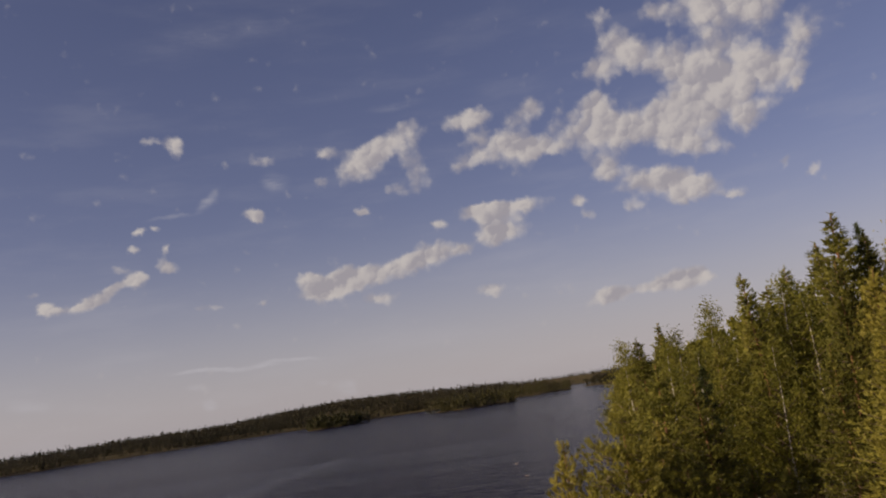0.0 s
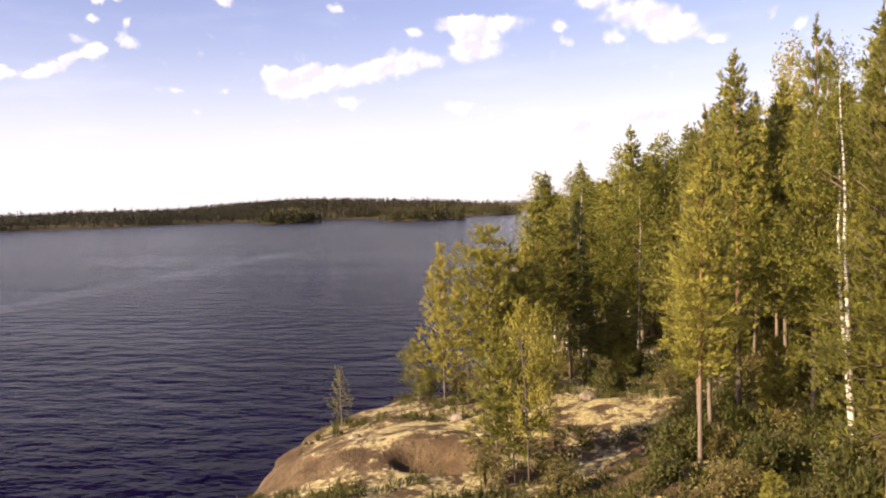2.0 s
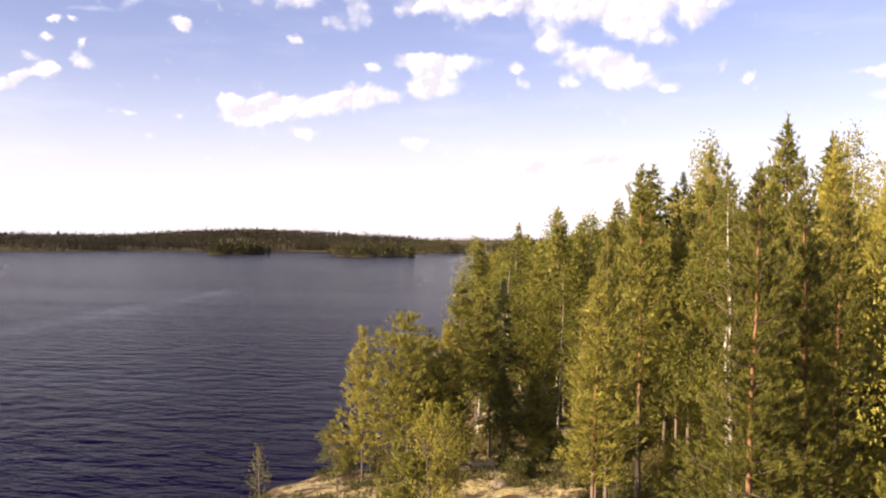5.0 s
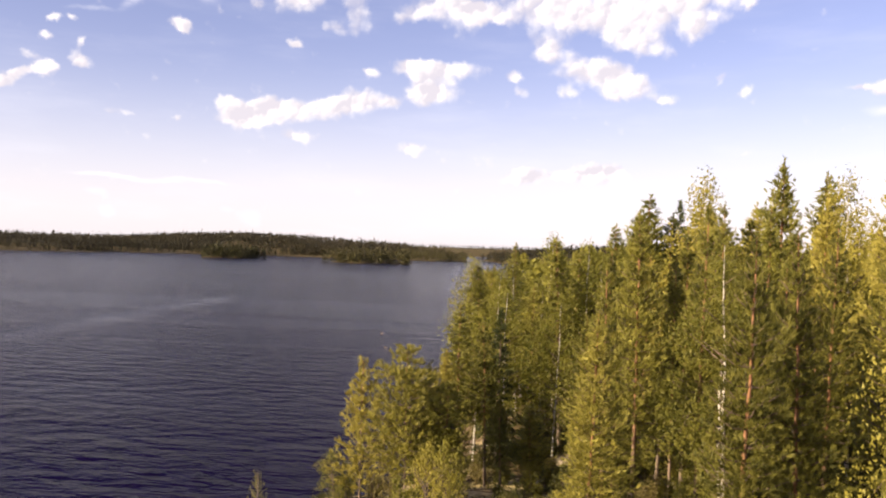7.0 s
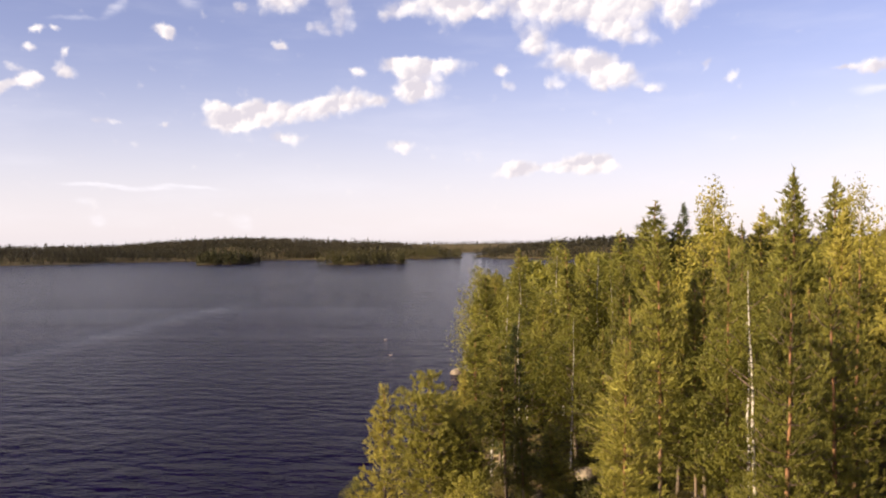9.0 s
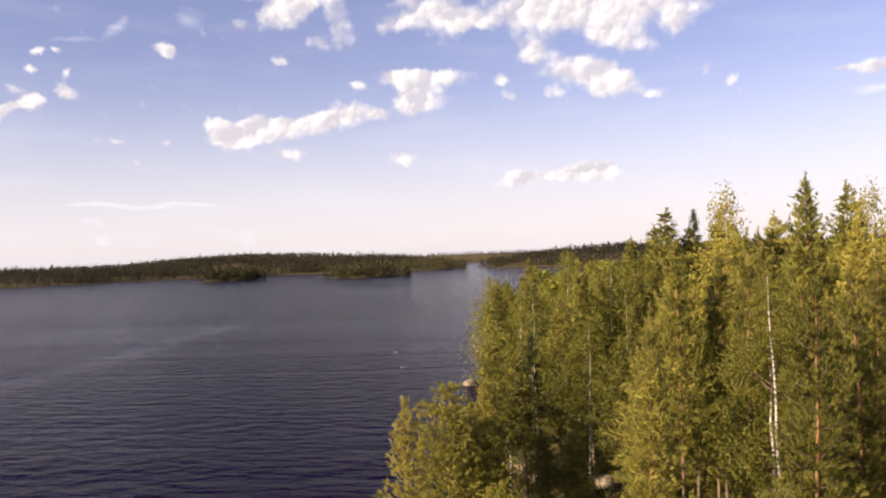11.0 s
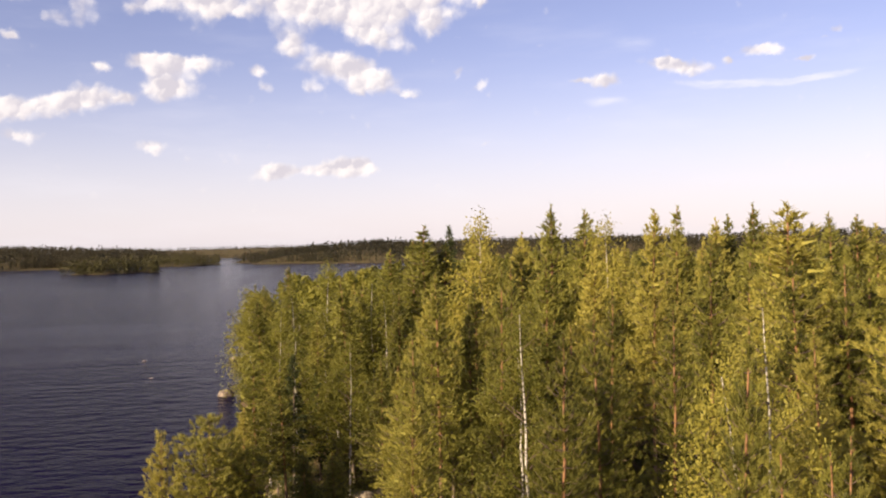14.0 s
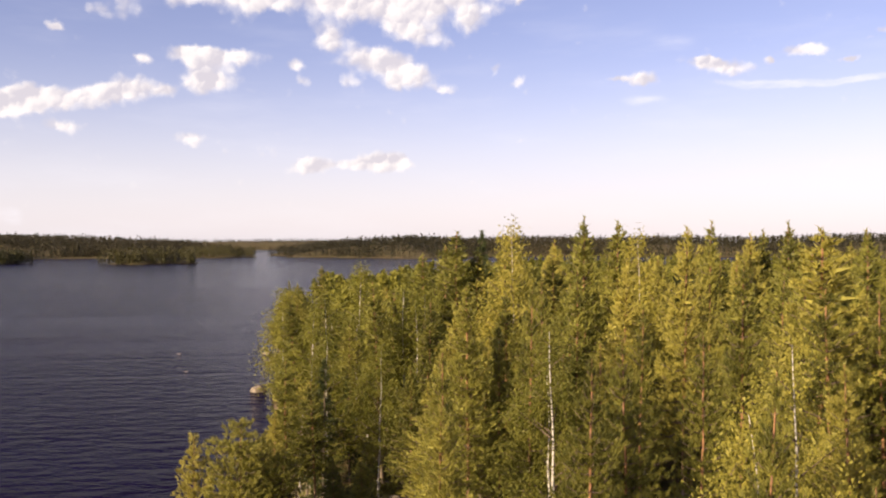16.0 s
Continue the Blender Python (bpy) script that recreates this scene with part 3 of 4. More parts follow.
def make_spruce(seed, height, reach):
    r = np.random.default_rng(seed)
    line = trunk_line(r, height, 0.012)
    radii = [max(0.012, 0.0095 * height * (1 - t) + 0.008) for t in np.linspace(0, 1, len(line))]
    limbs, centres, ways = [], [], []
    for i in range(85):
        u = (i + r.uniform(0, 1)) / 85
        z = height * (0.14 + 0.85 * u)
        foot = np.array([np.interp(z, line[:, 2], line[:, 0]), np.interp(z, line[:, 2], line[:, 1]), z])
        span = reach * (1 - u) ** 0.9 * r.uniform(0.7, 1.1) + 0.12
        a = r.uniform(0, 2 * math.pi)
        out = np.array([math.cos(a), math.sin(a), -0.38 + 0.75 * u])
        tip = foot + out * span
        limbs.append(tube([foot, foot + out * span * 0.55 - np.array([0, 0, 0.05 * span]), tip], [0.02, 0.012, 0.005], 3))
        tufts = max(2, int(2 + span * 4.5))
        f = r.uniform(0.15, 1.0, tufts)
        centres.append(foot + (tip - foot) * f[:, None] + r.normal(0, 0.10 * span + 0.03, (tufts, 3)) * np.array([1, 1, 0.5]))
        ways.append(np.tile(unit(out + np.array([0, 0, -0.15])), (tufts, 1)))
    centres.append(line[-1] + np.column_stack([np.zeros((5, 2)), np.linspace(-0.6, 0.1, 5)])), ways.append(np.tile([0.0, 0.0, 1.0], (5, 1)))
    crown = blades(r, np.concatenate(centres), np.concatenate(ways), 34, 0.26, 0.036, 0.55, -0.12)
    return plant("spruce_tree", "", "tree", SPRUCE_BARK, SPRUCE, line, radii, limbs, crown)


def make_birch(seed, height, start, reach, stems=1, leafage=32, leaf_size=0.060, bark=BIRCH_BARK):
    r = np.random.default_rng(seed)
    limbs, centres, more = [], [], []
    first = None
    for s in range(stems):
        line = trunk_line(r, height * (1 - 0.1 * s), 0.06)
        if s:
            line = line + np.column_stack([np.linspace(0, 1.5, len(line)) ** 1.3 * (1 if s % 2 else -1), np.linspace(0, 0.8, len(line)), np.zeros(len(line))])
        radii = [max(0.012, 0.0075 * height * (1 - t) ** 0.8 + 0.008) for t in np.linspace(0, 1, len(line))]
        if s == 0:
            first = (line, radii)
        else:
            more.append(tube(line, radii, 6))
        for i in range(44 // stems):
            u = (i + r.uniform(0, 1)) / (44 // stems)
            t = start + (1 - start) * u
            foot = np.array([np.interp(t, np.linspace(0, 1, len(line)), line[:, k]) for k in range(3)])
            span = reach * (math.sin(math.pi * min(1, 0.22 + 0.80 * u)) ** 0.8) * r.uniform(0.5, 1.15) + 0.2
            a = r.uniform(0, 2 * math.pi)
            out = np.array([math.cos(a), math.sin(a), 0.75])
            tip = foot + out * span * 0.8
            end = tip + np.array([math.cos(a), math.sin(a), -1.1]) * span * 0.28
            limbs.append(tube([foot, tip, end], [0.012 + 0.012 * span, 0.012, 0.005], 3))
            n = max(3, int(span * 5))
            f = r.uniform(0.3, 1.0, (n, 1))
            centres.append(np.where(f < 0.75, foot + (tip - foot) * f / 0.75, tip + (end - tip) * (f - 0.75) * 4) + r.normal(0, 0.16 * span, (n, 3)))
    crown = leaves(r, np.concatenate(centres), leafage, 0.27 * height / 14, leaf_size, 1.3)
    return plant("birch_tree", "", "tree", bark, LEAF, first[0], first[1], limbs, crown, SPRUCE_BARK, more)


def make_shrub(seed, height, reach, kind="shrub", leafy=True):
    r = np.random.default_rng(seed)
    base = new(kind)
    stems, centres = [], []
    for i in range(9):
        a, lean = r.uniform(0, 6.28), r.uniform(0.1, 0.9)
        tip = np.array([math.cos(a) * lean * reach, math.sin(a) * lean * reach, height * r.uniform(0.55, 1.0)])
        stems.append(tube([(0, 0, -0.1), tip * np.array([0.4, 0.4, 0.55]), tip], [0.022, 0.014, 0.005], 4))
        n = 9
        centres.append(tip * r.uniform(0.35, 1.0, (n, 1)) + r.normal(0, 0.13 * height, (n, 3)))
    tagged(mesh_object("stem", *joined(stems), SPRUCE_BARK, base), kind="stuff")
    centres = np.concatenate(centres)
    if leafy:
        v, f = leaves(r, centres, 16, 0.11 * height + 0.03, 0.05, 0.8)
    else:
        v, f = blades(r, centres, np.tile([0.0, 0.0, 1.0], (len(centres), 1)), 20, 0.22, 0.04, 0.8, 0.1)
    mesh_object("foliage", v.tolist(), f.tolist(), SHRUB, base, smooth=False)
    return base


LABELS = {
    "pine_tree": "slender Scots pine with orange upper bark and sunlit needles",
    "broad_pine": "broad flat-topped shore pine with bare lower trunk",
    "young_pine": "young pine with foliage down to the ground",
    "spruce_tree": "dark narrow spruce standing among the pines",
    "birch_tree": "birch with white flecked trunk and yellow-green leaves",
}
PINE_FORMS = [(0.30, 1.85, 1.0), (0.24, 2.05, 1.0), (0.38, 1.75, 1.0), (0.20, 1.75, 0.9), (0.40, 2.0, 1.0), (0.10, 2.0, 1.0)]
PINES = [(make_pine(20 + i, 15.0, s, w, f, sprays=(26, 0.17, 0.024) if i % 2 else (15, 0.20, 0.038), core=0 if i % 2 else 18), 15.0) for i, (s, w, f) in enumerate(PINE_FORMS)]
FAR_PINES = [(make_pine(30 + i, 15.0, s, w, f, sprays=(8, 0.24, 0.062), core=22), 15.0) for i, (s, w, f) in enumerate(PINE_FORMS[:5])]
BROAD = [(make_pine(40, 9.0, 0.26, 2.1, 1.5, 1.05), 9.0), (make_pine(41, 10.0, 0.36, 2.3, 1.3, 0.3), 10.0)]
YOUNG = [(make_pine(50, 5.0, 0.08, 1.15, 1.2), 5.0), (make_pine(51, 5.0, 0.20, 1.0, 0.75, 0.0, 0.7), 5.0), (make_pine(52, 8.0, 0.20, 1.7, 0.9), 8.0)]
LONE = (make_pine(53, 3.2, 0.20, 0.75, 0.7, 0.0, 1.4, (6, 0.13, 0.02)), 3.2)
SPRUCES = [(make_spruce(60, 15.0, 1.9), 15.0), (make_spruce(61, 15.0, 1.6), 15.0)]
BIRCHES = [(make_birch(70, 14.0, 0.18, 2.3, 1, 30, 0.085), 14.0), (make_birch(71, 14.0, 0.24, 2.1, 1, 30, 0.085), 14.0), (make_birch(72, 14.0, 0.22, 2.3, 2, 75, 0.055), 14.0)]
SAPLING = [(make_birch(75, 5.0, 0.25, 1.0, 1, 30, 0.042, SPRUCE_BARK), 5.0)]
used = set()


def put(stock, name, x, y, top, turn=None, wide=1.0, group="forest trees", label=None, base=None):
    """Stand one of the stock at (x, y) so that its top reaches the height top."""
    ob, full = stock[rng.integers(len(stock))] if isinstance(stock, list) else stock
    z = float(ground_z(x, y)) - 0.06 if base is None else base
    k = (top - z) / full
    m = Matrix.LocRotScale((x, y, z), Euler((radians(rng.normal(0, 1.0)), radians(rng.normal(0, 1.0)), rng.uniform(0, 6.28) if turn is None else radians(turn))), None)
    if ob.name in used:
        ob = copy_thing(ob, m)
    else:
        used.add(ob.name)
        ob.matrix_basis = m
    w = k ** 0.5 * wide
    ob.scale = (w, w, k)
    tagged(ob, label or LABELS[name], "tree", group)
    return ob


placed = []


def tree(stock, name, x, y, top, wide=1.0, label=None):
    placed.append((x, y))
    return put(stock, name, x, y, top, wide=wide, label=label)

# ---- the forest: x, y, height of the top ----
FRONT_PINES = [
    (2.4, 20.5, 15.4, 0.95), (4.0, 22.0, 15.7, 0.90), (4.5, 13.1, 16.2, 0.95), (9.8, 21.9, 17.2, 1.20),
    (12.0, 23.1, 17.0, 1.20), (6.3, 23.1, 15.8, 0.90), (-1.8, 27.1, 12.9, 0.90), (10.9, 18.5, 17.7, 1.35),
    (9.9, 14.4, 15.8, 1.00), (11.8, 14.3, 15.3, 1.00), (11.1, 12.3, 15.5, 1.00), (8.9, 18.4, 15.5, 1.00),
    (12.8, 24.2, 16.7, 1.00), (10.8, 24.8, 18.9, 1.60),
]
SHOREWARD_PINES = [
    (-11.1, 42.7, 9.5, 1.00), (-9.1, 44.7, 10.8, 1.10), (-7.4, 40.5, 7.6, 1.00), (-6.1, 41.7, 7.3, 1.10),
    (-0.7, 33.5, 16.6, 1.00), (0.7, 35.2, 14.9, 0.80), (1.6, 30.2, 16.9, 0.85), (2.4, 34.2, 17.0, 0.75),
    (1.7, 41.2, 14.4, 1.00), (-1.5, 32.2, 10.3, 0.70), (-2.0, 30.6, 8.7, 0.70), (-3.9, 45.0, 11.6, 1.00),
    (3.6, 37.1, 13.8, 1.00), (1.2, 39.1, 16.1, 1.00), (-1.6, 30.1, 14.3, 0.90),
]
INLAND_PINES = [
    (4.5, 31.0, 14.6, 1.00), (5.7, 43.2, 19.8, 1.10), (8.5, 34.0, 19.1, 1.00), (11.4, 40.4, 19.5, 0.90),
    (14.0, 42.8, 18.9, 1.00), (13.8, 36.5, 19.3, 1.00), (9.3, 28.5, 17.8, 1.00), (12.2, 29.6, 17.7, 1.10),
    (6.2, 37.5, 17.6, 1.00), (4.5, 38.8, 17.2, 1.00), (5.6, 29.5, 16.1, 0.90), (18.6, 39.2, 18.3, 1.20),
]
BACK_PINES = [
    (-11.0, 45.8, 11.8, 1.10), (-14.6, 67.6, 13.8, 1.20), (-16.6, 92.7, 15.8, 1.30), (-6.2, 58.8, 15.3, 1.75),
    (-6.4, 54.8, 15.9, 1.30), (-1.3, 63.1, 19.3, 1.80), (8.8, 50.2, 19.7, 1.20), (15.6, 44.3, 19.1, 1.00),
    (23.9, 49.6, 19.2, 1.20), (22.3, 43.7, 18.9, 1.20), (5.4, 58.8, 18.5, 1.20), (-3.3, 47.0, 15.1, 1.00),
    (22.5, 41.8, 18.4, 1.20), (27.5, 48.1, 19.4, 1.10), (29.5, 49.3, 19.5, 1.10), (28.2, 45.4, 19.5, 1.10),
    (33.1, 44.6, 19.0, 1.20), (36.8, 46.8, 18.7, 1.20), (37.1, 44.1, 18.4, 1.20), (-4.2, 73.0, 17.4, 1.50),
    (-2.4, 68.1, 18.2, 1.50), (-0.0, 64.1, 18.0, 1.50), (1.8, 58.1, 18.6, 1.50),
]
PINE_SPOTS = FRONT_PINES + SHOREWARD_PINES + INLAND_PINES + BACK_PINES
SPRUCE_SPOTS = [
    (1.0, 73.1, 19.3, 1.00), (-9.1, 58.4, 8.9, 0.90),
]
BIRCH_SPOTS = [
    (-12.5, 74.1, 12.1, 1.30), (-9.2, 70.6, 12.2, 1.20), (-4.1, 56.0, 14.1, 1.10), (-3.7, 61.1, 14.7, 1.10),
    (-11.3, 80.5, 16.0, 1.20), (-17.8, 77.3, 13.8, 1.20), (-12.2, 70.2, 13.8, 1.20), (2.2, 50.0, 19.2, 1.00),
    (-5.0, 57.0, 15.3, 1.00), (-6.3, 50.8, 12.0, 0.90), (8.8, 43.1, 18.6, 0.90), (13.7, 19.1, 17.4, 0.85),
    (27.8, 38.6, 18.7, 1.00), (2.6, 28.4, 15.3, 0.90), (-13.3, 66.0, 12.9, 1.00),
]
BIRCH2_SPOTS = [
    (6.4, 15.3, 16.4, 0.75),
]
YOUNG2_SPOTS = [
    (4.7, 11.0, 14.5, 1.00), (5.8, 10.8, 14.5, 1.10), (8.3, 10.1, 15.0, 1.00), (5.4, 10.3, 14.8, 1.00),
]
BROAD_SPOTS = [
    (-11.2, 36.9, 10.3, 1.00), (-10.7, 39.2, 8.9, 0.80), (-9.4, 37.6, 8.6, 0.85),
]
SLIM_SPOTS = [
    (-13.6, 37.3, 9.4, 1.00),
]
SAPLING_SPOTS = [
    (-14.6, 36.7, 5.0, 1.00), (-7.2, 27.1, 7.9, 0.72), (-8.5, 28.0, 6.5, 0.72), (-7.8, 27.6, 6.9, 0.72),
    (-7.2, 29.2, 7.5, 0.72),
]
YOUNG_SPOTS = [
    (-18.6, 36.6, 3.7, 0.80),
]

for x, y, top, wide in PINE_SPOTS:
    reach = math.hypot(x, y)
    tree(PINES[1::2] if reach < 26 else PINES if reach < 38 else FAR_PINES, "pine_tree", x, y, top, wide * (0.78 if reach < 19 else 1.0))
for x, y, top, wide in SPRUCE_SPOTS:
    tree(SPRUCES, "spruce_tree", x, y, top, wide)
for x, y, top, wide in BIRCH_SPOTS:
    tree(BIRCHES[:2] if math.hypot(x, y) > 30 else BIRCHES[2], "birch_tree", x, y, top, wide)
for x, y, top, wide in BIRCH2_SPOTS:
    tree(BIRCHES[2], "birch_tree", x, y, top, wide, "forked birch with two white trunks")
for x, y, top, wide in BROAD_SPOTS:
    tree(BROAD[0], "broad_pine", x, y, top, wide)
for x, y, top, wide in YOUNG2_SPOTS:
    tree(PINES[5], "young_pine", x, y, top, wide * 0.75)
for x, y, top, wide in SAPLING_SPOTS:
    if wide < 1.0 and x < -7.5:
        tree(YOUNG[1], "young_pine", x, y, top, 1.2, "thin young pine standing on the shore rock")
    else:
        tree(SAPLING, "birch_tree", x, y, top, wide, "thin birch sapling with pale leaves on the shore rock")
for x, y, top, wide in SLIM_SPOTS:
    tree(YOUNG[2], "young_pine", x, y, top, wide, "slim light-green pine leaning out from the shore rock")
for x, y, top, wide in YOUNG_SPOTS:
    tree(LONE, "young_pine", x, y, top, wide, "lone sparse pine sapling at the tip of the rock")

# the stand between them, filled in with the same kinds
KNOWN = np.array(PINE_SPOTS + SPRUCE_SPOTS + BIRCH_SPOTS)[:, :3]


def under_outline(x, y):
    """The greatest height that keeps the wood's outline as it is from the low and the high view."""
    late = np.interp(math.degrees(math.atan2(x + 0.8, y + 2.9)), [-13.2, -12.5, -10.3, -7.3, -5.5, -3.6, -0.4, 3.3, 5.8, 8, 10.3, 14.1, 17.9, 20.4, 22.9, 25.2, 40], [-0.08, -0.06, -0.03, -0.029, -0.03, -0.02, 0.006, 0.01, 0.001, 0.02, 0.02, 0.02, 0.015, 0.022, 0.022, 0.017, 0.016])
    rise = np.interp(math.degrees(math.atan2(x - 0.7, y + 0.6)), [-14.2, -13, -11.8, -10.7, -9.7, -7.7, -6.1, -3.9, -2.2, 0.2, 1.2, 4.5, 6.1, 8.6], [-0.01, 0.014, 0.012, 0.03, 0.018, 0.034, 0.05, 0.07, 0.12, 0.09, 0.14, 0.16, 0.125, 0.16])
    return float(min(18.0 + late * math.hypot(x + 0.8, y + 2.9), 12.0 + rise * math.hypot(x - 0.7, y + 0.6)))


def canopy(x, y):
    w = ((KNOWN[:, 0] - x) ** 2 + (KNOWN[:, 1] - y) ** 2 + 4) ** -1.5
    return min(under_outline(x, y), float((w * KNOWN[:, 2]).sum() / w.sum()))


def room(x, y, gap):
    return all((x - a) ** 2 + (y - b) ** 2 > gap * gap for a, b in placed)


def near_side(azimuth):
    """Where the stand begins, seen from the clearing."""
    return float(np.interp(azimuth, [-40, -16, -10, 0, 8, 16, 24, 34, 48], [62, 62, 42, 38, 38, 36, 32, 27, 20]))


fills = 0
for _ in range(9000):
    a, dist = rng.uniform(-17, 50), math.sqrt(rng.uniform(16 ** 2, 78 ** 2))
    x, y = dist * math.sin(radians(a)), dist * math.cos(radians(a)) - 1.5
    gap = 3.5 if dist < 60 else 3.4
    if dist < near_side(a) or inland_of(x, y) < 3.5 or not room(x, y, gap) or fills >= 170:
        continue
    fills += 1
    top = canopy(x, y)
    top -= abs(rng.normal(0, 1.6 if dist < 48 else 1.0)) - 0.1
    pick = rng.random()
    if pick < (0.62 if a < -3 else 0.76):
        tree(PINES if dist < 38 else FAR_PINES, "pine_tree", x, y, top, rng.uniform(0.95, 1.55))
    elif pick < 0.86:
        tree(BIRCHES[:2], "birch_tree", x, y, top)
    elif pick < 0.94:
        tree(SPRUCES, "spruce_tree", x, y, top - 1.0)
    else:
        tree(YOUNG[0], "young_pine", x, y, float(ground_z(x, y)) + rng.uniform(3, 6))


# young growth under the stand's near edge
young = 0
for _ in range(600):
    a, dist = rng.uniform(-10, 24), rng.uniform(22, 50)
    x, y = dist * math.sin(radians(a)), dist * math.cos(radians(a)) - 1.0
    if young < 40 and inland_of(x, y) > 10 and (x > 0 or y > 39) and room(x, y, 1.1):
        young += 1
        z = float(ground_z(x, y))
        tree(YOUNG[0], "young_pine", x, y, z + rng.uniform(1.0, 3.0))

# low trees hang over the water along the point
edge = 0
for y in np.arange(52, 128, 2.1):
    x = float(np.interp(y, SHORE_Y, SHORE_X)) + rng.uniform(1.2, 3.2)
    if room(x, y, 1.6):
        z = float(ground_z(x, y))
        stock, name = ((BIRCHES[:2], "birch_tree"), (BROAD[1], "broad_pine"), (PINES[3], "pine_tree"))[edge % 3]
        tree(stock, name, x, y, z + rng.uniform(4.5, 8.5) + (y - 50) * 0.06, 1.25)
        edge += 1

# ---- woods further off, too many to count ----
def simple_tree(r, height, reach, clumps, per, foot, size, pointed):
    """A coarser tree: a stem and clumps of small sprays on a tapering crown."""
    u = (np.arange(clumps) + r.uniform(0, 1, clumps)) / clumps
    a = r.uniform(0, 2 * math.pi, clumps)
    shape = ((1 - u) ** 0.65 * np.minimum(1, 0.5 + 2.2 * u)) if pointed else np.sin(np.pi * np.clip(0.25 + 0.74 * u, 0, 1)) ** 0.75
    span = reach * shape * r.uniform(0.25, 1.0, clumps) ** 0.6
    c = np.column_stack([np.cos(a) * span, np.sin(a) * span, height * (foot + (1 - foot) * u)])
    n = clumps * per
    c = np.repeat(c, per, 0) + r.normal(size=(n, 3)) * reach * np.array([0.17, 0.17, 0.15 if pointed else 0.26]) * np.repeat(0.35 + 0.65 * shape, per)[:, None]
    s = size * r.uniform(0.6, 1.3, (n, 1))
    p = unit(r.normal(size=(n, 3)) + np.array([0, 0, 0.5]))
    q = unit(np.cross(p, r.normal(size=(n, 3))))
    verts = np.stack([c - q * s * 0.45, c + q * s * 0.45, c + p * s * 1.3], 1).reshape(-1, 3)
    stem = np.array([(-0.012, 0, 0), (0.012, 0, 0), (0, 0, 0.9)]) * height
    return np.concatenate([verts, stem])


def woods(name, label, spots, heights, reach, clumps, per, mat, seed, foot=0.2, size=0.04, pointed=True):
    r = np.random.default_rng(seed)
    stock = [simple_tree(r, 1.0, reach * f, clumps, per, foot, size, pointed) for f in (0.8, 0.9, 1.0, 1.1, 0.7, 1.25)]
    chunks = []
    for (x, y, z), h in zip(spots, heights):
        v = stock[r.integers(len(stock))]
        a = r.uniform(0, 6.28)
        c, s = math.cos(a), math.sin(a)
        w = h * r.uniform(0.8, 1.2)
        chunks.append(np.column_stack([(v[:, 0] * c - v[:, 1] * s) * w + x, (v[:, 0] * s + v[:, 1] * c) * w + y, v[:, 2] * h + z]))
    verts = np.concatenate(chunks)
    ob = mesh_object(name, verts.tolist(), np.arange(len(verts)).reshape(-1, 3).tolist(), mat, smooth=False)
    return tagged(ob, label, "forest", kind="stuff")


spots, heights = [], []
for _ in range(6000):
    a, dist = rng.uniform(-13, 52), math.sqrt(rng.uniform(76 ** 2, 190 ** 2))
    x, y = dist * math.sin(radians(a)), dist * math.cos(radians(a))
    if inland_of(x, y) < 3 or not room(x, y, 3.4) or len(spots) >= 660:
        continue
    placed.append((x, y))
    z = float(ground_z(x, y))
    spots.append((x, y, z))
    heights.append(canopy(x, y) - abs(rng.normal(0, 1.2)) - 0.2 - z)
spots, heights = np.array(spots), np.array(heights)
leafy = rng.random(len(spots)) < np.interp(np.degrees(np.arctan2(spots[:, 0], spots[:, 1])), [-9, -3, 6], [0.92, 0.6, 0.3])
near = np.hypot(spots[:, 0], spots[:, 1]) < 122
for front, clumps, per, size in ((True, 90, 20, 0.022), (False, 60, 9, 0.036)):
    pick = (near == front) & ~leafy
    woods("pine_woods", "dense pine woods on the wooded point", spots[pick], heights[pick], 0.125, clumps, per, NEEDLE, 5, 0.25, size)
    pick = (near == front) & leafy
    woods("birch_woods", "sunlit birch woods along the point's shore", spots[pick], heights[pick], 0.145, clumps, per, LEAF, 6, 0.25, size * 1.1, False)

for k, (a, dist, w, h, top, lean) in enumerate(FAR_LAND):
    if dist > 2000:
        count = 700
    else:
        count = int(np.clip(w * h / 30, 110, 1000))
    cx, cy = dist * math.sin(radians(a)), dist * math.cos(radians(a))
    c, s = math.cos(radians(lean)), math.sin(radians(lean))
    u, v = rng.uniform(-1, 1, count * 2), rng.uniform(-1, 0.35, count * 2)
    x, y = cx + u * w * c - v * h * s, cy + u * w * s + v * h * c
    z = ground_z(x, y)
    keep = (u * u + v * v < 1.0) & (z > 0.1)
    spots = np.column_stack([x, y, z - 1.2])[keep]
    # a dense front row down to the waterline
    turn = rng.uniform(math.pi, 2 * math.pi, int(w * 1.7))
    ring = rng.uniform(0.95, 1.02, len(turn)) * (1 + 0.10 * np.sin(5 * (turn - 2 * math.pi) + a) + 0.06 * np.sin(11 * (turn - 2 * math.pi) + 2 * a))
    u, v = np.cos(turn) * ring, np.sin(turn) * ring
    x, y = cx + u * w * c - v * h * s, cy + u * w * s + v * h * c
    spots = np.concatenate([spots, np.column_stack([x, y, np.full(len(x), -0.2)])])
    heights = rng.uniform(8.0, 12.5, len(spots)) * np.where(rng.random(len(spots)) < 0.07, 1.25, 1.0) * (0.8 if dist > 2000 else 1.0)
    if len(spots):
        woods("far_forest", "distant conifer forest on a low shore across the lake" if top > 4 else "small wooded islet of dark pines in the lake", spots, heights, 0.20, 13, 2, FAR if top > 4 else ISLET, 100 + k, 0.03, 0.10)

# ---- rocks, shrubs and litter on the near shore ----


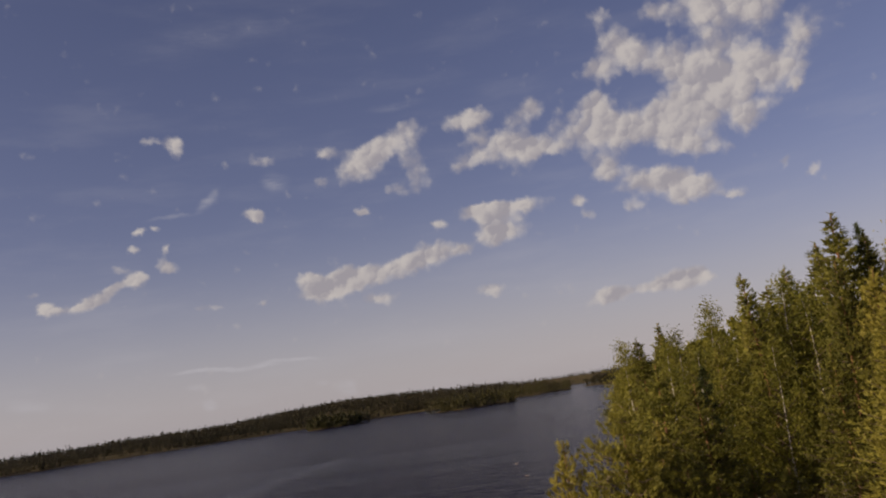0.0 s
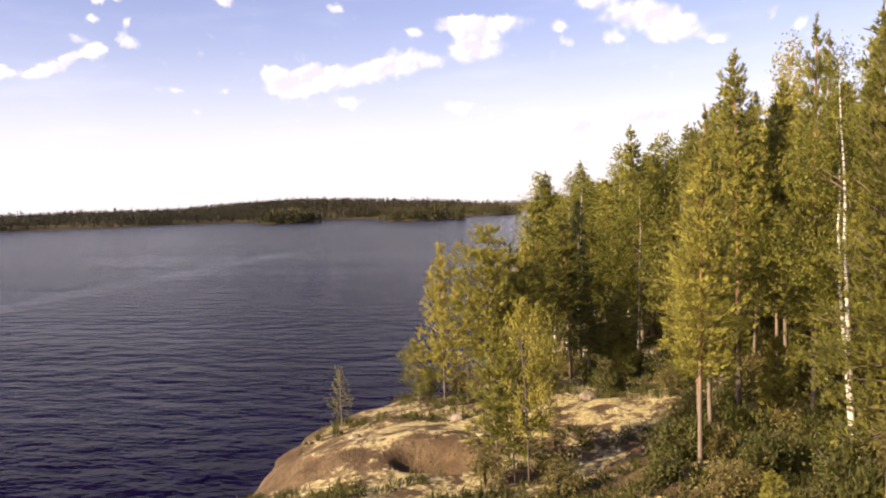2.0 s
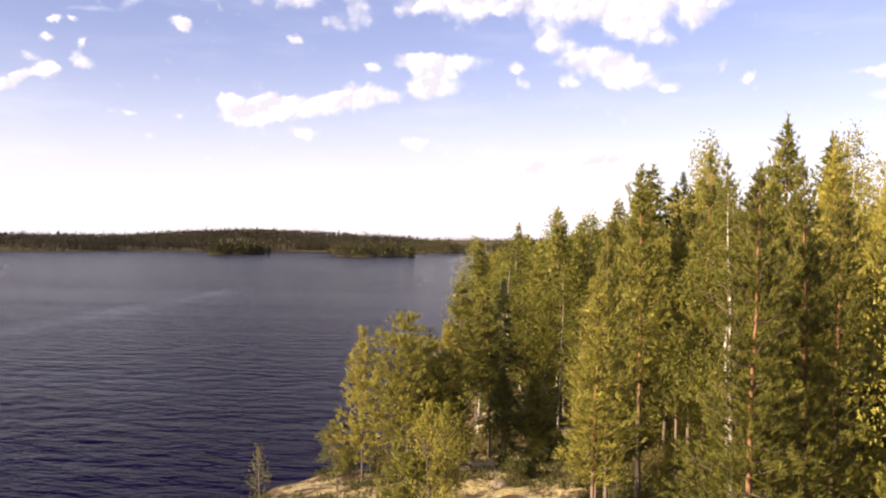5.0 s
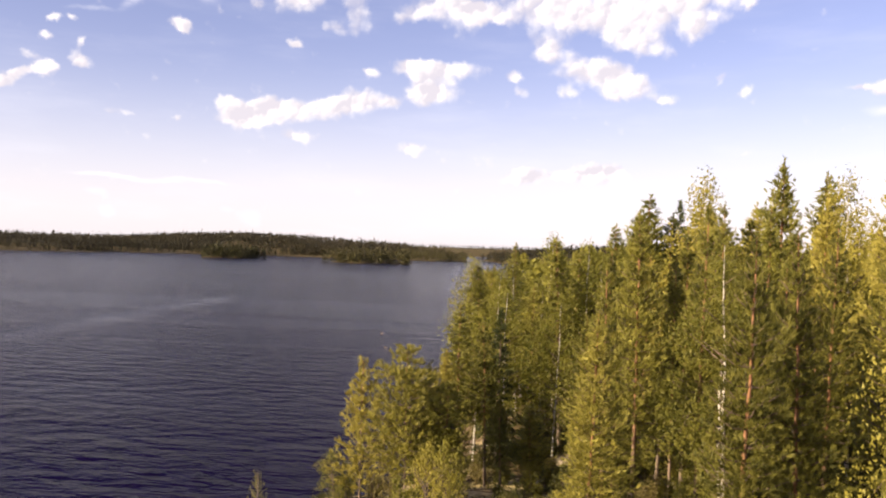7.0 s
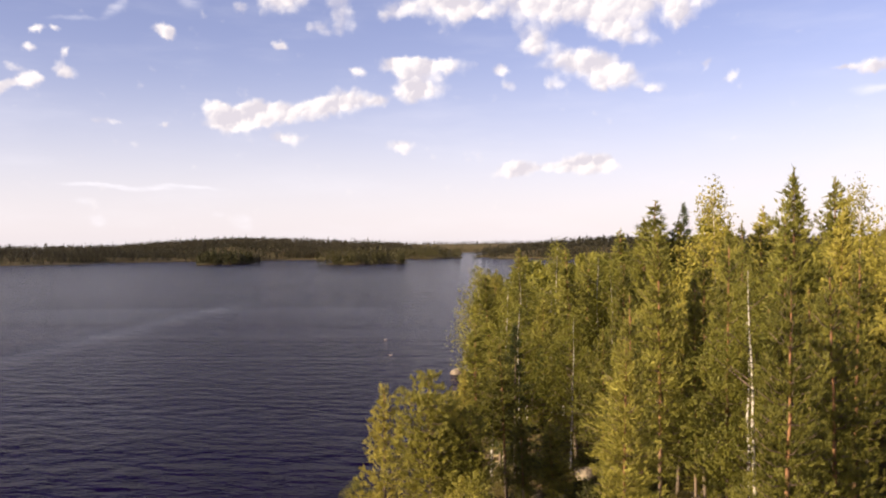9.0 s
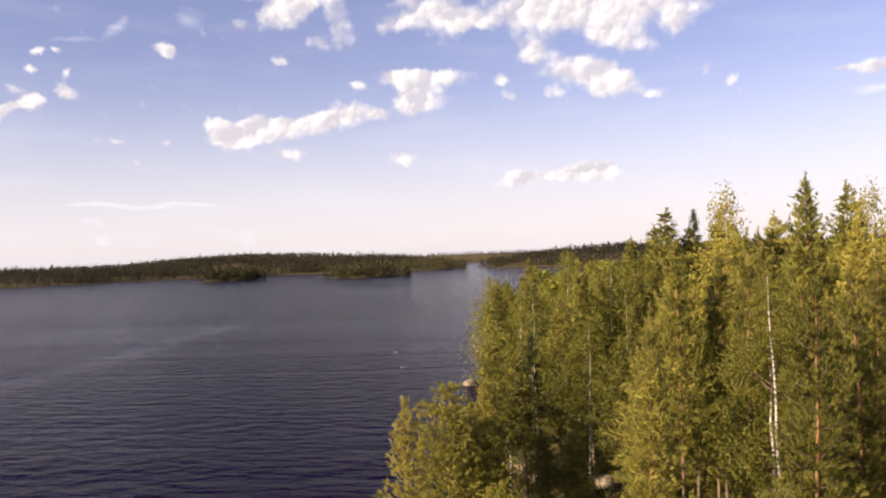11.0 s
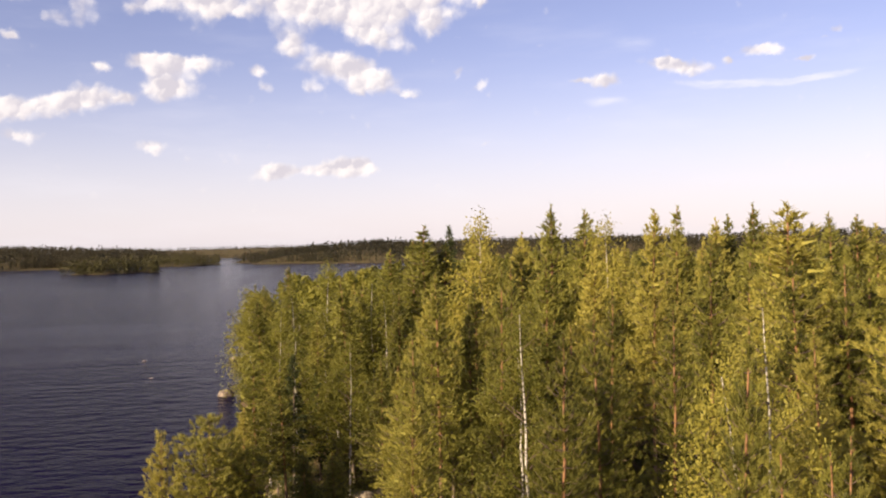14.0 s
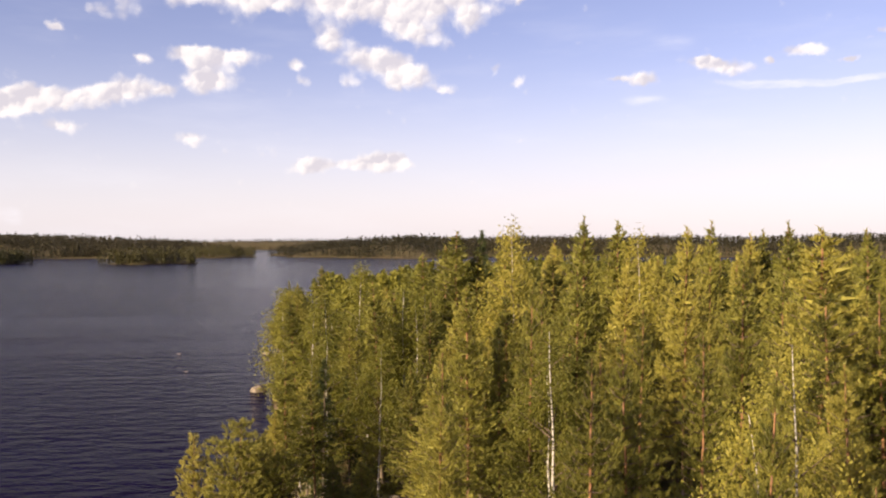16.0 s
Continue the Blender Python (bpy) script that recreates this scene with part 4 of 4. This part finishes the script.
def boulder(x, y, size, squash, seed, label, sink=0.3):
    bm = bmesh.new()
    bmesh.ops.create_icosphere(bm, subdivisions=3, radius=size)
    for v in bm.verts:
        p = v.co / size
        k = 1 + 0.30 * noise.noise(p * 1.3 + Vector((seed, 0, 0))) + 0.10 * noise.noise(p * 3.7 + Vector((0, seed, 0)))
        v.co = Vector((v.co.x * k, v.co.y * k * 0.85, v.co.z * k * squash))
    me = bpy.data.meshes.new("boulder")
    bm.to_mesh(me), bm.free()
    me.materials.append(STONE)
    me.polygons.foreach_set("use_smooth", np.ones(len(me.polygons), bool))
    ob = new("boulder", me)
    ob.location = (x, y, max(-0.1, float(ground_z(x, y))) + size * squash * (1 - 2 * sink) * 0.5)
    ob.rotation_euler = (0, 0, seed * 1.7)
    return tagged(ob, label, "rock", "shore rocks")


boulder(-26.6, 103.5, 1.1, 0.6, 1, "pale boulder at the water's edge")
boulder(-33.6, 139.0, 0.9, 0.5, 2, "low grey stone in the shallows")
boulder(-5.4, 50.6, 0.9, 0.6, 3, "white lichen-covered boulder among the trees")
boulder(-41.0, 119.5, 0.35, 0.4, 4, "stone just breaking the lake surface")
boulder(-48.5, 139.0, 0.4, 0.4, 5, "stone just breaking the lake surface")
for i, (x, y, s) in enumerate([(-9.8, 31.2, 0.5), (-12.2, 34.8, 0.35), (-5.6, 44, 0.8), (-3.2, 47, 0.7), (-1.4, 39.5, 0.6), (3.9, 27.2, 0.55), (4.6, 27.9, 0.4), (-6.8, 36.5, 0.45), (-15.5, 31.5, 0.3), (-4.5, 52, 1.0), (0.8, 44, 0.6)]):
    boulder(x, y, s, 0.6, 10 + i, "grey granite boulder with pale lichen on the slope")

SHRUBS = [make_shrub(80, 1.0, 0.7), make_shrub(81, 1.3, 0.6), make_shrub(82, 0.9, 0.8, leafy=False)]


def shrub(i, x, y, k):
    src = SHRUBS[i]
    m = pose(x, y, float(ground_z(x, y)) - 0.03, 0, 0, rng.uniform(0, 360))
    if src.name in used:
        src = copy_thing(src, m)
    else:
        used.add(src.name)
        src.matrix_basis = m
    src.scale = (k, k, k)
    tagged(src, ["low leafy shrub growing in a rock crevice", "bushy alder shrub on the shore slope", "low juniper bush on the heath"][i], "shrub", "shore shrubs")


made = 0
for _ in range(4000):
    x, y = (rng.uniform(-19, 9), rng.uniform(25, 58)) if made % 2 else (rng.uniform(-3, 10), rng.uniform(20, 40))
    d = inland_of(x, y)
    bare = -19 < x < -9 and y < 40
    if ((x + 14) / 6) ** 2 + ((y - 30.5) / 4) ** 2 < 1 or ((x + 5.6) / 4) ** 2 + ((y - 34.0) / 1.8) ** 2 < 1:
        continue
    if d < 1.5 or made >= 210 or (bare and rng.random() < 0.85) or rng.random() < 0.3:
        continue
    made += 1
    shrub(int(rng.integers(3)), x, y, rng.uniform(0.5, 1.3) * (0.6 if bare else 1.0))
for x, y, k in [(-15.6, 40.5, 1.1), (-14.2, 40.9, 1.3), (-13.0, 40.6, 1.2), (-16.2, 41.4, 0.9)]:
    shrub(1, x, y, k)


def tussocks():
    """Heather, bilberry and grass on the forest floor and between the slabs."""
    r = np.random.default_rng(9)
    xy = np.column_stack([r.uniform(-20, 14, 9000), 24 + 40 * r.random(9000) ** 1.4])
    d = inland_of(xy[:, 0], xy[:, 1])
    slab = ((xy[:, 0] + 14) / 6) ** 2 + ((xy[:, 1] - 30.5) / 4) ** 2
    keep = (d > 0.8) & (((xy[:, 0] + 5.6) / 4) ** 2 + ((xy[:, 1] - 34.0) / 1.8) ** 2 > 1) & (slab > r.uniform(0.8, 1.3, len(xy))) & (ripple(xy[:, 0], xy[:, 1], 2.3, 0.7) + d / 14 > 0.25)
    xy = xy[keep]
    c = np.column_stack([xy, ground_z(xy[:, 0], xy[:, 1])])
    v, f = blades(r, c, np.tile([0.0, 0.0, 1.0], (len(c), 1)), 14, 0.26, 0.05, 0.55, 0.2)
    return tagged(mesh_object("heath", v.tolist(), f.tolist(), SHRUB, smooth=False), "low heather and bilberry carpet on the forest floor", "undergrowth", kind="stuff")


tussocks()
# spare patterns that found no place are taken away
for stock in (PINES, FAR_PINES, BROAD, YOUNG, SPRUCES, BIRCHES, SAPLING):
    for ob, full in stock:
        if ob.name not in used:
            for part_ob in list(ob.children) + [ob]:
                bpy.data.objects.remove(part_ob)
